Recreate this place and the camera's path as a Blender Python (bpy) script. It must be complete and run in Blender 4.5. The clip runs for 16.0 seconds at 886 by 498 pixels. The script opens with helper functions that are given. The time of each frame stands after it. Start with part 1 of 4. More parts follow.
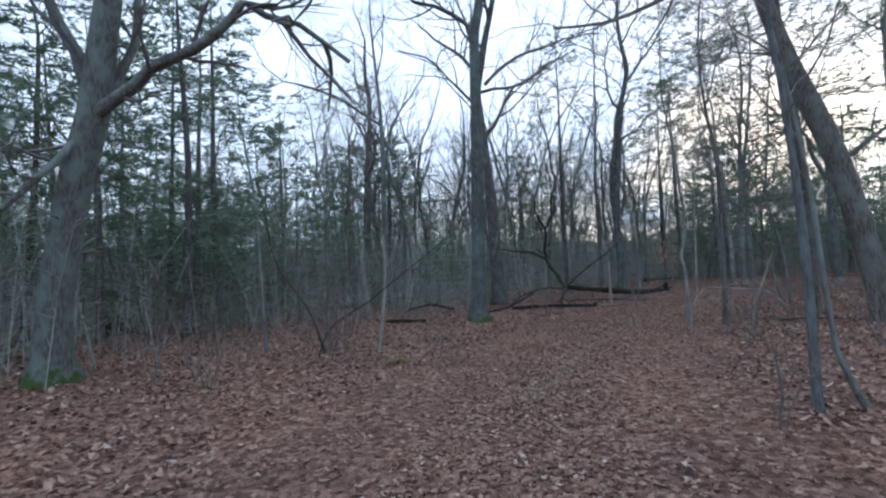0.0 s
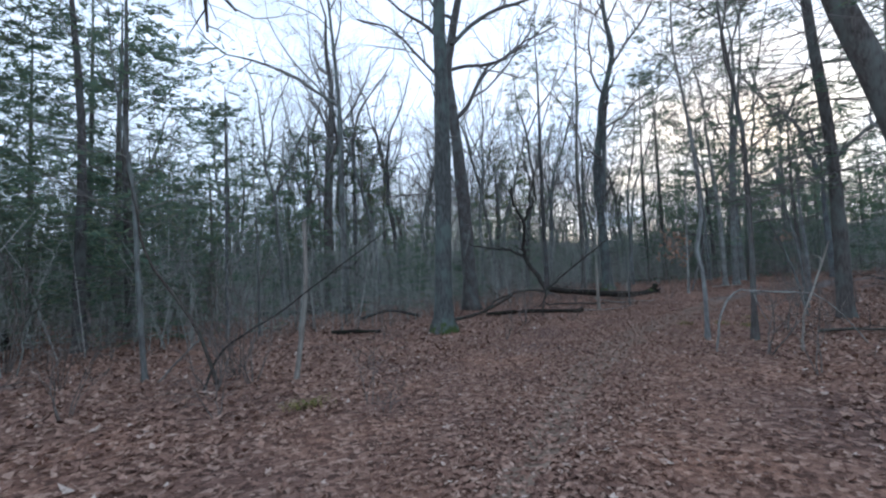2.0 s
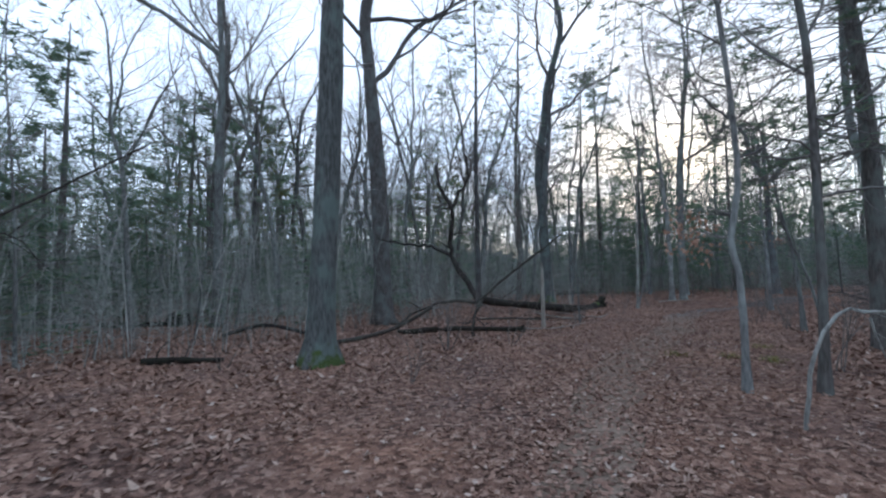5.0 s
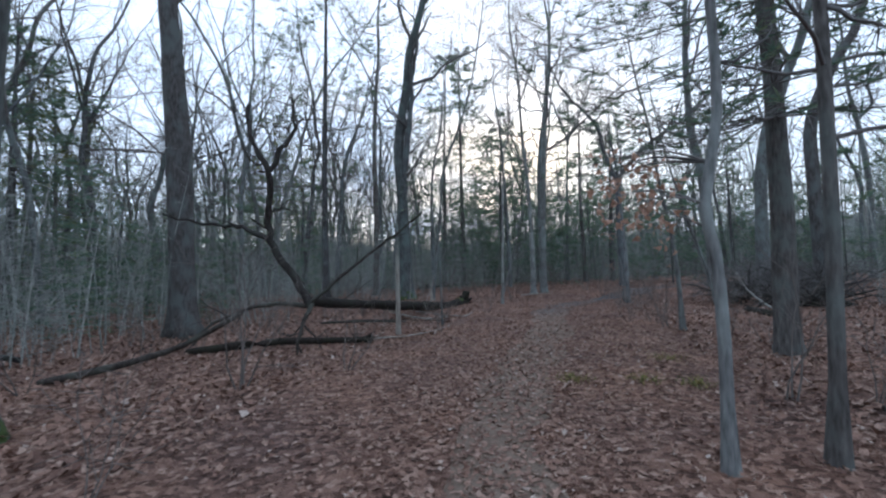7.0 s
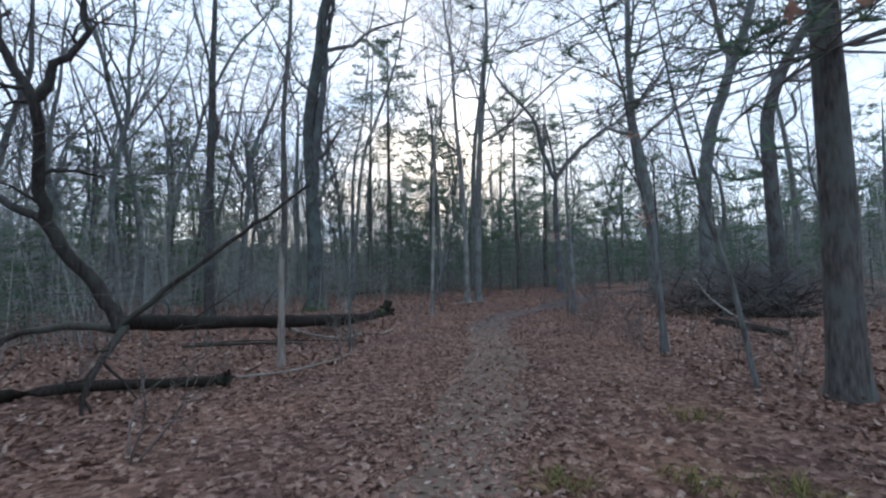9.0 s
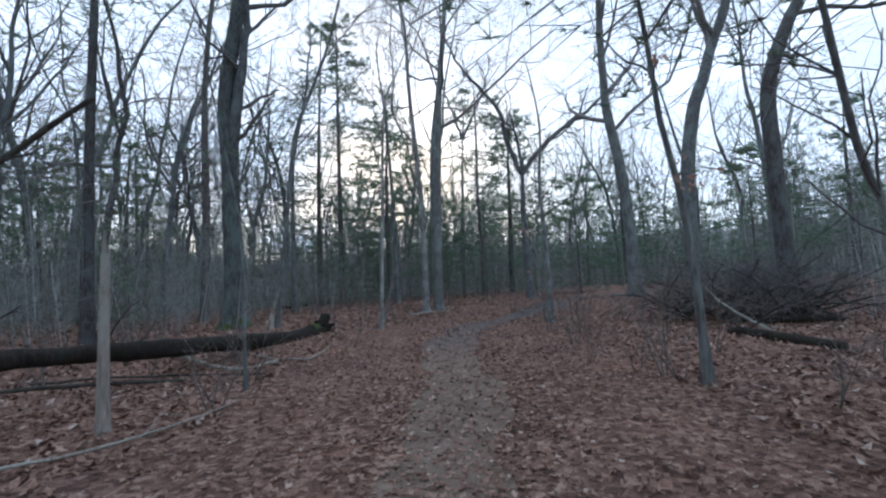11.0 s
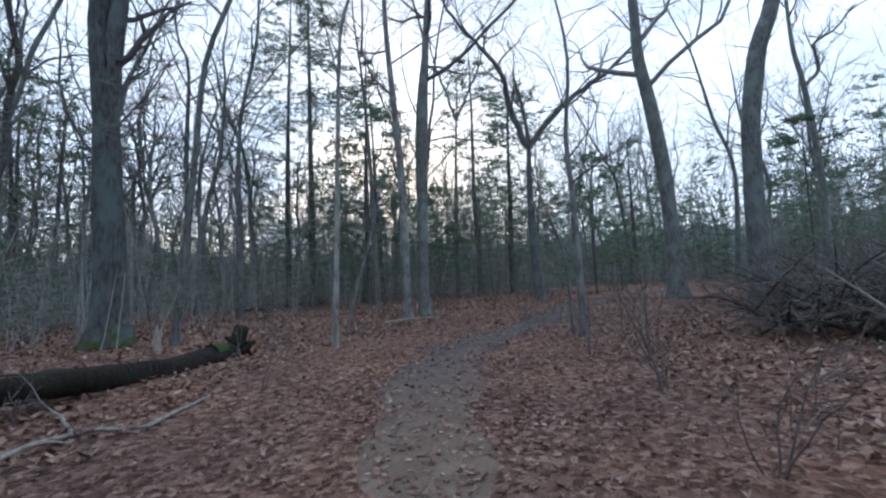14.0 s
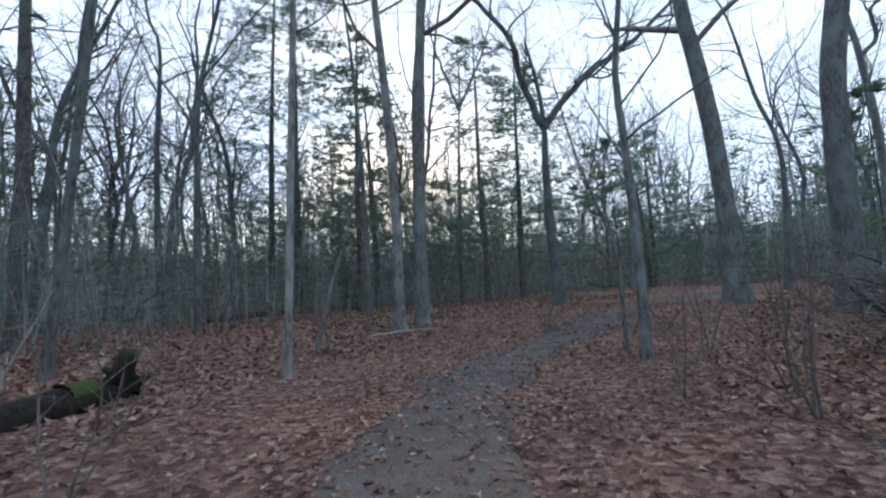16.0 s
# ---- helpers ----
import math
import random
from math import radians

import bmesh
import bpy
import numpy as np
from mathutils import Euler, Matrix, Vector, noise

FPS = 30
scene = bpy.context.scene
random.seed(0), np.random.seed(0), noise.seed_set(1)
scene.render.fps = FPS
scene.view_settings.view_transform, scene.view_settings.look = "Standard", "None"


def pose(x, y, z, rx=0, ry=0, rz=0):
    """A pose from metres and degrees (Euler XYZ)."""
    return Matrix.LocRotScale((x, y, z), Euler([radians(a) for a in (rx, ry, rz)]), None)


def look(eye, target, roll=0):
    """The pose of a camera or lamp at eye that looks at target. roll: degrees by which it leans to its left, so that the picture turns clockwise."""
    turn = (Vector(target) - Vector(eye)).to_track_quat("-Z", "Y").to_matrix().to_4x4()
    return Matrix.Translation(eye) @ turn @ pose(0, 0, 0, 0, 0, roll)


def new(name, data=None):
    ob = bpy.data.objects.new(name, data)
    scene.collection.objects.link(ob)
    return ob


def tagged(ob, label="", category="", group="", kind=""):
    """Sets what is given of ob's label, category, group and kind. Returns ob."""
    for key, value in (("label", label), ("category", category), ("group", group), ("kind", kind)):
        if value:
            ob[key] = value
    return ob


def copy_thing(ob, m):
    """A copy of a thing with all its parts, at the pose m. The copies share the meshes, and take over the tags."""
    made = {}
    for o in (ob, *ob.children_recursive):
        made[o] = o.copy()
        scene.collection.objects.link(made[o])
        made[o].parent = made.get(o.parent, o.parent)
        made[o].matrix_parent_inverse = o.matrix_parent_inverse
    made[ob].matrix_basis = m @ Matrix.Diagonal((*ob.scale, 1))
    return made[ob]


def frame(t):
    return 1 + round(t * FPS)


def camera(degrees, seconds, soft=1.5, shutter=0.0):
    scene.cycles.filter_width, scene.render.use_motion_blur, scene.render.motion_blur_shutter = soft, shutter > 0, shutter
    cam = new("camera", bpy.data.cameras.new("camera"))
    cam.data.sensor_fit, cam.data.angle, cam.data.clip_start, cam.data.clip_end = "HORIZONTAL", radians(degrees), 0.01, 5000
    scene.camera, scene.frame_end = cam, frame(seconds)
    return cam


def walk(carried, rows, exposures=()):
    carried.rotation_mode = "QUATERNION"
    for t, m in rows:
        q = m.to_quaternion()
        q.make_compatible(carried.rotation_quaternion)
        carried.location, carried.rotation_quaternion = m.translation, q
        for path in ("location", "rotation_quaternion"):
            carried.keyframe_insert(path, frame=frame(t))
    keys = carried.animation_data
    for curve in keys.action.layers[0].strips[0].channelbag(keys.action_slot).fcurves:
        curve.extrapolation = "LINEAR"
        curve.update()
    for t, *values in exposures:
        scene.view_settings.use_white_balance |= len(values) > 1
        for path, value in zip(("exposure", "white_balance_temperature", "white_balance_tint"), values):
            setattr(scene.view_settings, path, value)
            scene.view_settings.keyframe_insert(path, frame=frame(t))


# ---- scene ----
cam = camera(87.8, 16.0, soft=2.3, shutter=0.2)
PATH = [
    (0, (0.475, -0.8, 1.561), (0.335, 1.192, 1.681), -3.0),
    (0.5, (0.496, -0.119, 1.542), (0.389, 1.874, 1.67), -2.9),
    (1, (0.574, 0.61, 1.561), (0.483, 2.604, 1.683), -2.9),
    (1.5, (0.694, 1.304, 1.541), (0.63, 3.299, 1.665), -3.0),
    (2, (0.842, 2.055, 1.507), (0.797, 4.051, 1.629), -3.1),
    (2.5, (0.932, 2.741, 1.468), (0.916, 4.737, 1.59), -2.9),
    (3, (1.123, 3.461, 1.462), (1.126, 5.457, 1.582), -3.0),
    (3.2, (1.181, 3.71, 1.457), (1.191, 5.706, 1.578), -2.9),
    (5.3, (1.834, 6.858, 1.316), (2.164, 8.825, 1.465), -2.2),
    (5.5, (1.985, 7.166, 1.304), (2.381, 9.122, 1.435), -2.8),
    (6, (2.25, 7.909, 1.327), (2.782, 9.834, 1.44), -2.4),
    (6.5, (2.538, 8.594, 1.345), (3.234, 10.466, 1.451), -2.1),
    (7, (2.834, 9.276, 1.375), (3.64, 11.103, 1.476), -1.9),
    (7.5, (3.145, 9.96, 1.365), (4.078, 11.727, 1.462), -2.0),
    (8, (3.512, 10.566, 1.361), (4.498, 12.303, 1.469), -1.9),
    (8.5, (3.92, 11.178, 1.341), (4.961, 12.882, 1.458), -1.8),
    (9, (4.355, 11.749, 1.342), (5.425, 13.435, 1.459), -1.7),
    (9.5, (4.737, 12.326, 1.348), (5.854, 13.981, 1.459), -1.3),
    (11.8, (6.775, 14.577, 1.21), (7.991, 16.157, 1.366), -3.4),
    (12, (6.966, 14.783, 1.212), (8.179, 16.366, 1.361), -3.3),
    (12.5, (7.409, 15.289, 1.202), (8.635, 16.862, 1.355), -3.4),
    (13, (7.811, 15.813, 1.21), (9.036, 17.387, 1.358), -3.1),
    (13.5, (8.206, 16.323, 1.184), (9.431, 17.898, 1.327), -2.9),
    (14, (8.589, 16.915, 1.161), (9.812, 18.491, 1.305), -2.9),
    (14.5, (8.986, 17.461, 1.162), (10.208, 19.039, 1.306), -2.9),
    (15, (9.398, 18.014, 1.143), (10.615, 19.594, 1.295), -3.2),
    (15.5, (9.836, 18.507, 1.099), (11.048, 20.089, 1.263), -3.5),
    (16, (10.232, 18.991, 1.088), (11.444, 20.573, 1.256), -3.3),
]
walk(cam, [(t, look(eye, target, roll)) for t, eye, target, roll in PATH])

# ---- light ----
GLOW = Vector((0.46, 0.887, 0.0))  # level way towards the setting sun
world = bpy.data.worlds.new("dusk_sky")
scene.world = world
world.use_nodes = True
wn, wl = world.node_tree.nodes, world.node_tree.links
wn.clear()
sky = wn.new("ShaderNodeTexSky")
sky.sky_type, sky.sun_disc = "NISHITA", False
sky.sun_elevation, sky.sun_rotation = radians(14), math.atan2(GLOW.x, GLOW.y)
coord = wn.new("ShaderNodeTexCoord")
stretch = wn.new("ShaderNodeMapping")
stretch.inputs["Scale"].default_value = (1.0, 1.0, 2.6)
cloud_noise = wn.new("ShaderNodeTexNoise")
cloud_noise.inputs["Scale"].default_value = 2.3
cloud_noise.inputs["Detail"].default_value = 6.0
cloud_noise.inputs["Roughness"].default_value = 0.58
cloud_ramp = wn.new("ShaderNodeValToRGB")
cloud_ramp.color_ramp.elements[0].position, cloud_ramp.color_ramp.elements[1].position = 0.34, 0.6
cloud_ramp.color_ramp.elements[0].color = (0.45, 0.45, 0.45, 1.0)
cloud_mix = wn.new("ShaderNodeMix")
cloud_mix.data_type = "RGBA"
cloud_mix.inputs["B"].default_value = (6.5, 8.05, 10.4, 1.0)
sky_light = wn.new("ShaderNodeBackground")
sky_light.inputs["Strength"].default_value = 0.15
sky_out = wn.new("ShaderNodeOutputWorld")
wl.new(coord.outputs["Generated"], stretch.inputs["Vector"])
wl.new(stretch.outputs["Vector"], cloud_noise.inputs["Vector"])
wl.new(cloud_noise.outputs["Fac"], cloud_ramp.inputs["Fac"])
wl.new(cloud_ramp.outputs["Color"], cloud_mix.inputs["Factor"])
wl.new(sky.outputs["Color"], cloud_mix.inputs["A"])
wl.new(cloud_mix.outputs["Result"], sky_light.inputs["Color"])
wl.new(sky_light.outputs["Background"], sky_out.inputs["Surface"])

sun = new("sun", bpy.data.lights.new("sun", "SUN"))
sun.data.energy, sun.data.angle, sun.data.color = 0.5, radians(14), (1.0, 0.86, 0.7)
sun.matrix_world = look((0, 0, 30), Vector((0, 0, 30)) - Vector((GLOW.x, GLOW.y, 0.16)))
scene.view_settings.exposure = 0.31


# ---- materials ----
def material(name, rough=0.9):
    mat = bpy.data.materials.new(name)
    mat.use_nodes = True
    nodes, links = mat.node_tree.nodes, mat.node_tree.links
    bsdf = nodes["Principled BSDF"]
    bsdf.inputs["Roughness"].default_value = rough
    bsdf.inputs["Specular IOR Level"].default_value = 0.25
    return mat, nodes, links, bsdf


def noise_node(nodes, links, scale, detail=5.0, stretch_z=1.0, space="Object"):
    co = nodes.new("ShaderNodeTexCoord")
    mp = nodes.new("ShaderNodeMapping")
    mp.inputs["Scale"].default_value = (scale, scale, scale * stretch_z)
    tex = nodes.new("ShaderNodeTexNoise")
    tex.inputs["Scale"].default_value, tex.inputs["Detail"].default_value = 1.0, detail
    links.new(co.outputs[space], mp.inputs["Vector"])
    links.new(mp.outputs["Vector"], tex.inputs["Vector"])
    return tex


def ramp_node(nodes, links, source, stops):
    ramp = nodes.new("ShaderNodeValToRGB")
    el = ramp.color_ramp.elements
    while len(el) < len(stops):
        el.new(0.5)
    for e, (pos, col) in zip(el, stops):
        e.position, e.color = pos, (*col, 1.0)
    links.new(source, ramp.inputs["Fac"])
    return ramp


def mix_node(nodes, links, fac, a, b, blend="MIX"):
    mix = nodes.new("ShaderNodeMix")
    mix.data_type, mix.blend_type = "RGBA", blend
    for key, value in (("Factor", fac), ("A", a), ("B", b)):
        if isinstance(value, (int, float)):
            mix.inputs[key].default_value = value
        elif isinstance(value, tuple):
            mix.inputs[key].default_value = (*value, 1.0)
        else:
            links.new(value, mix.inputs[key])
    return mix.outputs["Result"]


def bump_to(nodes, links, bsdf, height, strength, distance):
    bump = nodes.new("ShaderNodeBump")
    bump.inputs["Strength"].default_value, bump.inputs["Distance"].default_value = strength, distance
    links.new(height, bump.inputs["Height"])
    links.new(bump.outputs["Normal"], bsdf.inputs["Normal"])


def bark_material(name, dark, mid, pale, lichen, moss=False):
    """Furrowed bark: long ridges, blotches of lichen, and moss about the foot of some trees."""
    mat, nodes, links, bsdf = material(name, 0.95)
    ridges = noise_node(nodes, links, 30, 5, 0.2)
    blotch = noise_node(nodes, links, 3.4, 7, 0.6)
    fine = noise_node(nodes, links, 90, 2, 0.5)
    col = ramp_node(nodes, links, ridges.outputs["Fac"], [(0.3, dark), (0.5, mid), (0.74, pale)]).outputs["Color"]
    spots = ramp_node(nodes, links, blotch.outputs["Fac"], [(0.46, (0, 0, 0)), (0.62, (1, 1, 1))]).outputs["Color"]
    half = nodes.new("ShaderNodeMath")
    half.operation = "MULTIPLY"
    half.inputs[1].default_value = 0.8
    links.new(spots, half.inputs[0])
    col = mix_node(nodes, links, half.outputs[0], col, lichen)
    info = nodes.new("ShaderNodeObjectInfo")
    tint = ramp_node(nodes, links, info.outputs["Random"], [(0.0, (0.75, 0.75, 0.78)), (0.5, (1, 0.98, 0.95)), (1.0, (1.25, 1.2, 1.15))]).outputs["Color"]
    col = mix_node(nodes, links, 1.0, col, tint, "MULTIPLY")
    if moss:
        co = nodes.new("ShaderNodeTexCoord")
        sep = nodes.new("ShaderNodeSeparateXYZ")
        links.new(co.outputs["Object"], sep.inputs["Vector"])
        edge = noise_node(nodes, links, 5, 5)
        add = nodes.new("ShaderNodeMath")
        add.operation = "MULTIPLY_ADD"
        add.inputs[1].default_value, add.inputs[2].default_value = 2.0, -0.68
        links.new(edge.outputs["Fac"], add.inputs[0])
        low = nodes.new("ShaderNodeMath")
        low.operation = "SUBTRACT"
        links.new(add.outputs[0], low.inputs[0])
        links.new(sep.outputs["Z"], low.inputs[1])
        cover = ramp_node(nodes, links, low.outputs[0], [(0.0, (0, 0, 0)), (0.3, (1, 1, 1))]).outputs["Color"]
        mossy = ramp_node(nodes, links, fine.outputs["Fac"], [(0.3, (0.03, 0.052, 0.016)), (0.7, (0.085, 0.12, 0.04))]).outputs["Color"]
        col = mix_node(nodes, links, cover, col, mossy)
    links.new(col, bsdf.inputs["Base Color"])
    both = nodes.new("ShaderNodeMath")
    both.operation = "MULTIPLY_ADD"
    both.inputs[1].default_value = 0.25
    links.new(fine.outputs["Fac"], both.inputs[0])
    links.new(ridges.outputs["Fac"], both.inputs[2])
    bump_to(nodes, links, bsdf, both.outputs[0], 0.6, 0.02)
    return mat


BARK = {
    "grey": bark_material("grey_oak_bark", (0.058, 0.061, 0.062), (0.122, 0.13, 0.132), (0.19, 0.2, 0.202), (0.18, 0.22, 0.218)),
    "mossy": bark_material("mossy_oak_bark", (0.045, 0.048, 0.048), (0.095, 0.104, 0.104), (0.15, 0.163, 0.162), (0.135, 0.18, 0.172), True),
    "dark": bark_material("dark_bark", (0.042, 0.039, 0.039), (0.09, 0.085, 0.084), (0.15, 0.145, 0.142), (0.13, 0.15, 0.148)),
    "pale": bark_material("pale_bark", (0.085, 0.088, 0.088), (0.18, 0.187, 0.186), (0.29, 0.295, 0.29), (0.31, 0.35, 0.34)),
    "dead": bark_material("dead_wood", (0.022, 0.019, 0.018), (0.05, 0.044, 0.041), (0.1, 0.09, 0.084), (0.07, 0.077, 0.067)),
    "log": bark_material("rotten_log_bark", (0.01, 0.008, 0.007), (0.022, 0.018, 0.016), (0.045, 0.038, 0.034), (0.026, 0.028, 0.02)),
    "bleached": bark_material("bleached_wood", (0.16, 0.145, 0.13), (0.26, 0.24, 0.22), (0.36, 0.34, 0.315), (0.3, 0.31, 0.29)),
}


def varied_material(name, stops, rough=0.85, bump=0.0, per="island", scale=40, thin=0.0):
    """A colour of its own for each leaf or needle, with a little grain on top."""
    mat, nodes, links, bsdf = material(name, rough)
    if per == "island":
        source = nodes.new("ShaderNodeNewGeometry").outputs["Random Per Island"]
    else:
        source = nodes.new("ShaderNodeObjectInfo").outputs["Random"]
    col = ramp_node(nodes, links, source, stops).outputs["Color"]
    grain = noise_node(nodes, links, scale, 3)
    tint = ramp_node(nodes, links, grain.outputs["Fac"], [(0.3, (0.7, 0.7, 0.7)), (0.7, (1.2, 1.2, 1.2))]).outputs["Color"]
    col = mix_node(nodes, links, 1.0, col, tint, "MULTIPLY")
    links.new(col, bsdf.inputs["Base Color"])
    if bump:
        bump_to(nodes, links, bsdf, grain.outputs["Fac"], bump, 0.01)
    if thin:
        glow, both = nodes.new("ShaderNodeBsdfTranslucent"), nodes.new("ShaderNodeMixShader")
        both.inputs["Fac"].default_value = thin
        links.new(col, glow.inputs["Color"])
        links.new(bsdf.outputs["BSDF"], both.inputs[1])
        links.new(glow.outputs["BSDF"], both.inputs[2])
        links.new(both.outputs["Shader"], nodes["Material Output"].inputs["Surface"])
    return mat


TWIG = varied_material("twig_bark", [(0, (0.09, 0.088, 0.088)), (0.5, (0.14, 0.135, 0.134)), (1, (0.2, 0.19, 0.186))], 0.9, per="object", scale=9)
STALK = varied_material("weed_stalks", [(0, (0.1, 0.088, 0.082)), (0.5, (0.15, 0.13, 0.12)), (1, (0.21, 0.185, 0.17))], 0.9, scale=9)
# Distance haze put into the colour: paler and greener than the near twigs.
BRUSH = varied_material("hazed_brush_twigs", [(0, (0.17, 0.19, 0.175)), (0.5, (0.25, 0.268, 0.25)), (1, (0.36, 0.355, 0.335))], 0.9, scale=9)
# Needle greens lightened, so the colour carries the haze between the trees.
NEEDLE = varied_material("pine_needles", [(0, (0.1, 0.17, 0.13)), (0.6, (0.15, 0.225, 0.165)), (1, (0.22, 0.26, 0.15))], 0.7, scale=2, thin=0.5)
# Warm low sunlight painted into a yellower copy of the needle colours.
NEEDLE_GOLD = varied_material("sunlit_pine_needles", [(0, (0.09, 0.12, 0.06)), (0.6, (0.17, 0.18, 0.075)), (1, (0.28, 0.25, 0.1))], 0.7, scale=2, thin=0.45)
LITTER = varied_material("oak_leaf_litter", [(0, (0.12, 0.064, 0.05)), (0.35, (0.21, 0.118, 0.09)), (0.65, (0.285, 0.17, 0.13)), (0.95, (0.36, 0.245, 0.195)), (1, (0.48, 0.39, 0.34))], 0.75, 0.3)
HELD = varied_material("withered_leaves", [(0, (0.3, 0.17, 0.125)), (0.5, (0.43, 0.26, 0.19)), (1, (0.54, 0.36, 0.28))], 0.75, thin=0.35)
MOSS = varied_material("cushion_moss", [(0, (0.035, 0.06, 0.018)), (1, (0.07, 0.1, 0.03))], 0.95, 0.8, scale=70)
GRASS = varied_material("dry_grass", [(0, (0.06, 0.085, 0.02)), (0.6, (0.16, 0.14, 0.04)), (1, (0.3, 0.23, 0.09))], 0.8)


def ground_material():
    mat, nodes, links, bsdf = material("leaf_covered_soil", 0.95)
    co = nodes.new("ShaderNodeTexCoord")
    cells = []
    for size in (17.0, 29.0):
        warp = noise_node(nodes, links, size * 0.6, 2)
        shift = nodes.new("ShaderNodeVectorMath")
        shift.operation = "MULTIPLY_ADD"
        shift.inputs[1].default_value = (0.09, 0.09, 0.09)
        links.new(warp.outputs["Color"], shift.inputs[0])
        links.new(co.outputs["Object"], shift.inputs[2])
        cell = nodes.new("ShaderNodeTexVoronoi")
        cell.inputs["Scale"].default_value = size
        links.new(shift.outputs[0], cell.inputs["Vector"])
        cells.append(cell)
    sep = nodes.new("ShaderNodeSeparateColor")
    links.new(cells[0].outputs["Color"], sep.inputs["Color"])
    col = ramp_node(nodes, links, sep.outputs["Red"], [(0, (0.08, 0.044, 0.035)), (0.4, (0.175, 0.1, 0.078)), (0.8, (0.27, 0.162, 0.127)), (1, (0.38, 0.262, 0.213))]).outputs["Color"]
    broad = noise_node(nodes, links, 0.55, 4)
    tint = ramp_node(nodes, links, broad.outputs["Fac"], [(0.3, (0.72, 0.72, 0.76)), (0.5, (1, 0.97, 0.95)), (0.7, (1.22, 1.1, 1.0))]).outputs["Color"]
    col = mix_node(nodes, links, 1.0, col, tint, "MULTIPLY")
    links.new(col, bsdf.inputs["Base Color"])
    add = nodes.new("ShaderNodeMath")
    add.operation = "ADD"
    links.new(cells[0].outputs["Distance"], add.inputs[0])
    links.new(cells[1].outputs["Distance"], add.inputs[1])
    bump_to(nodes, links, bsdf, add.outputs[0], 1.0, 0.03)
    return mat


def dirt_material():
    """Trodden earth: pale brown at first, darker and greyer where the trail bends away."""
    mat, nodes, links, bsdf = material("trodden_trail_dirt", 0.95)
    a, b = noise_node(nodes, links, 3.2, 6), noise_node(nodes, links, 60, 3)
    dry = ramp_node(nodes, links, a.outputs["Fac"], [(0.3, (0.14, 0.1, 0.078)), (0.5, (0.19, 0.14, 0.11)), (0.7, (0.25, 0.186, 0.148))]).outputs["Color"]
    grey_dirt = ramp_node(nodes, links, a.outputs["Fac"], [(0.3, (0.075, 0.067, 0.066)), (0.5, (0.11, 0.097, 0.094)), (0.7, (0.15, 0.133, 0.128))]).outputs["Color"]
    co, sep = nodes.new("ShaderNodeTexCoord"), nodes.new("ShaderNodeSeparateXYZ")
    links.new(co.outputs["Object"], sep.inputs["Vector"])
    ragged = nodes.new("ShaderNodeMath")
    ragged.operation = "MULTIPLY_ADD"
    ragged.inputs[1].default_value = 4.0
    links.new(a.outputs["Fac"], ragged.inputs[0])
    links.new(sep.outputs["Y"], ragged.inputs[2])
    bend_fade = nodes.new("ShaderNodeMapRange")
    bend_fade.inputs["From Min"].default_value, bend_fade.inputs["From Max"].default_value = 21.8, 24.8
    links.new(ragged.outputs[0], bend_fade.inputs["Value"])
    col = mix_node(nodes, links, bend_fade.outputs["Result"], dry, grey_dirt)
    grit = ramp_node(nodes, links, b.outputs["Fac"], [(0.3, (0.65, 0.65, 0.65)), (0.7, (1.25, 1.25, 1.25))]).outputs["Color"]
    links.new(mix_node(nodes, links, 1.0, col, grit, "MULTIPLY"), bsdf.inputs["Base Color"])
    bump_to(nodes, links, bsdf, b.outputs["Fac"], 0.8, 0.015)
    return mat


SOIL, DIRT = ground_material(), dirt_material()


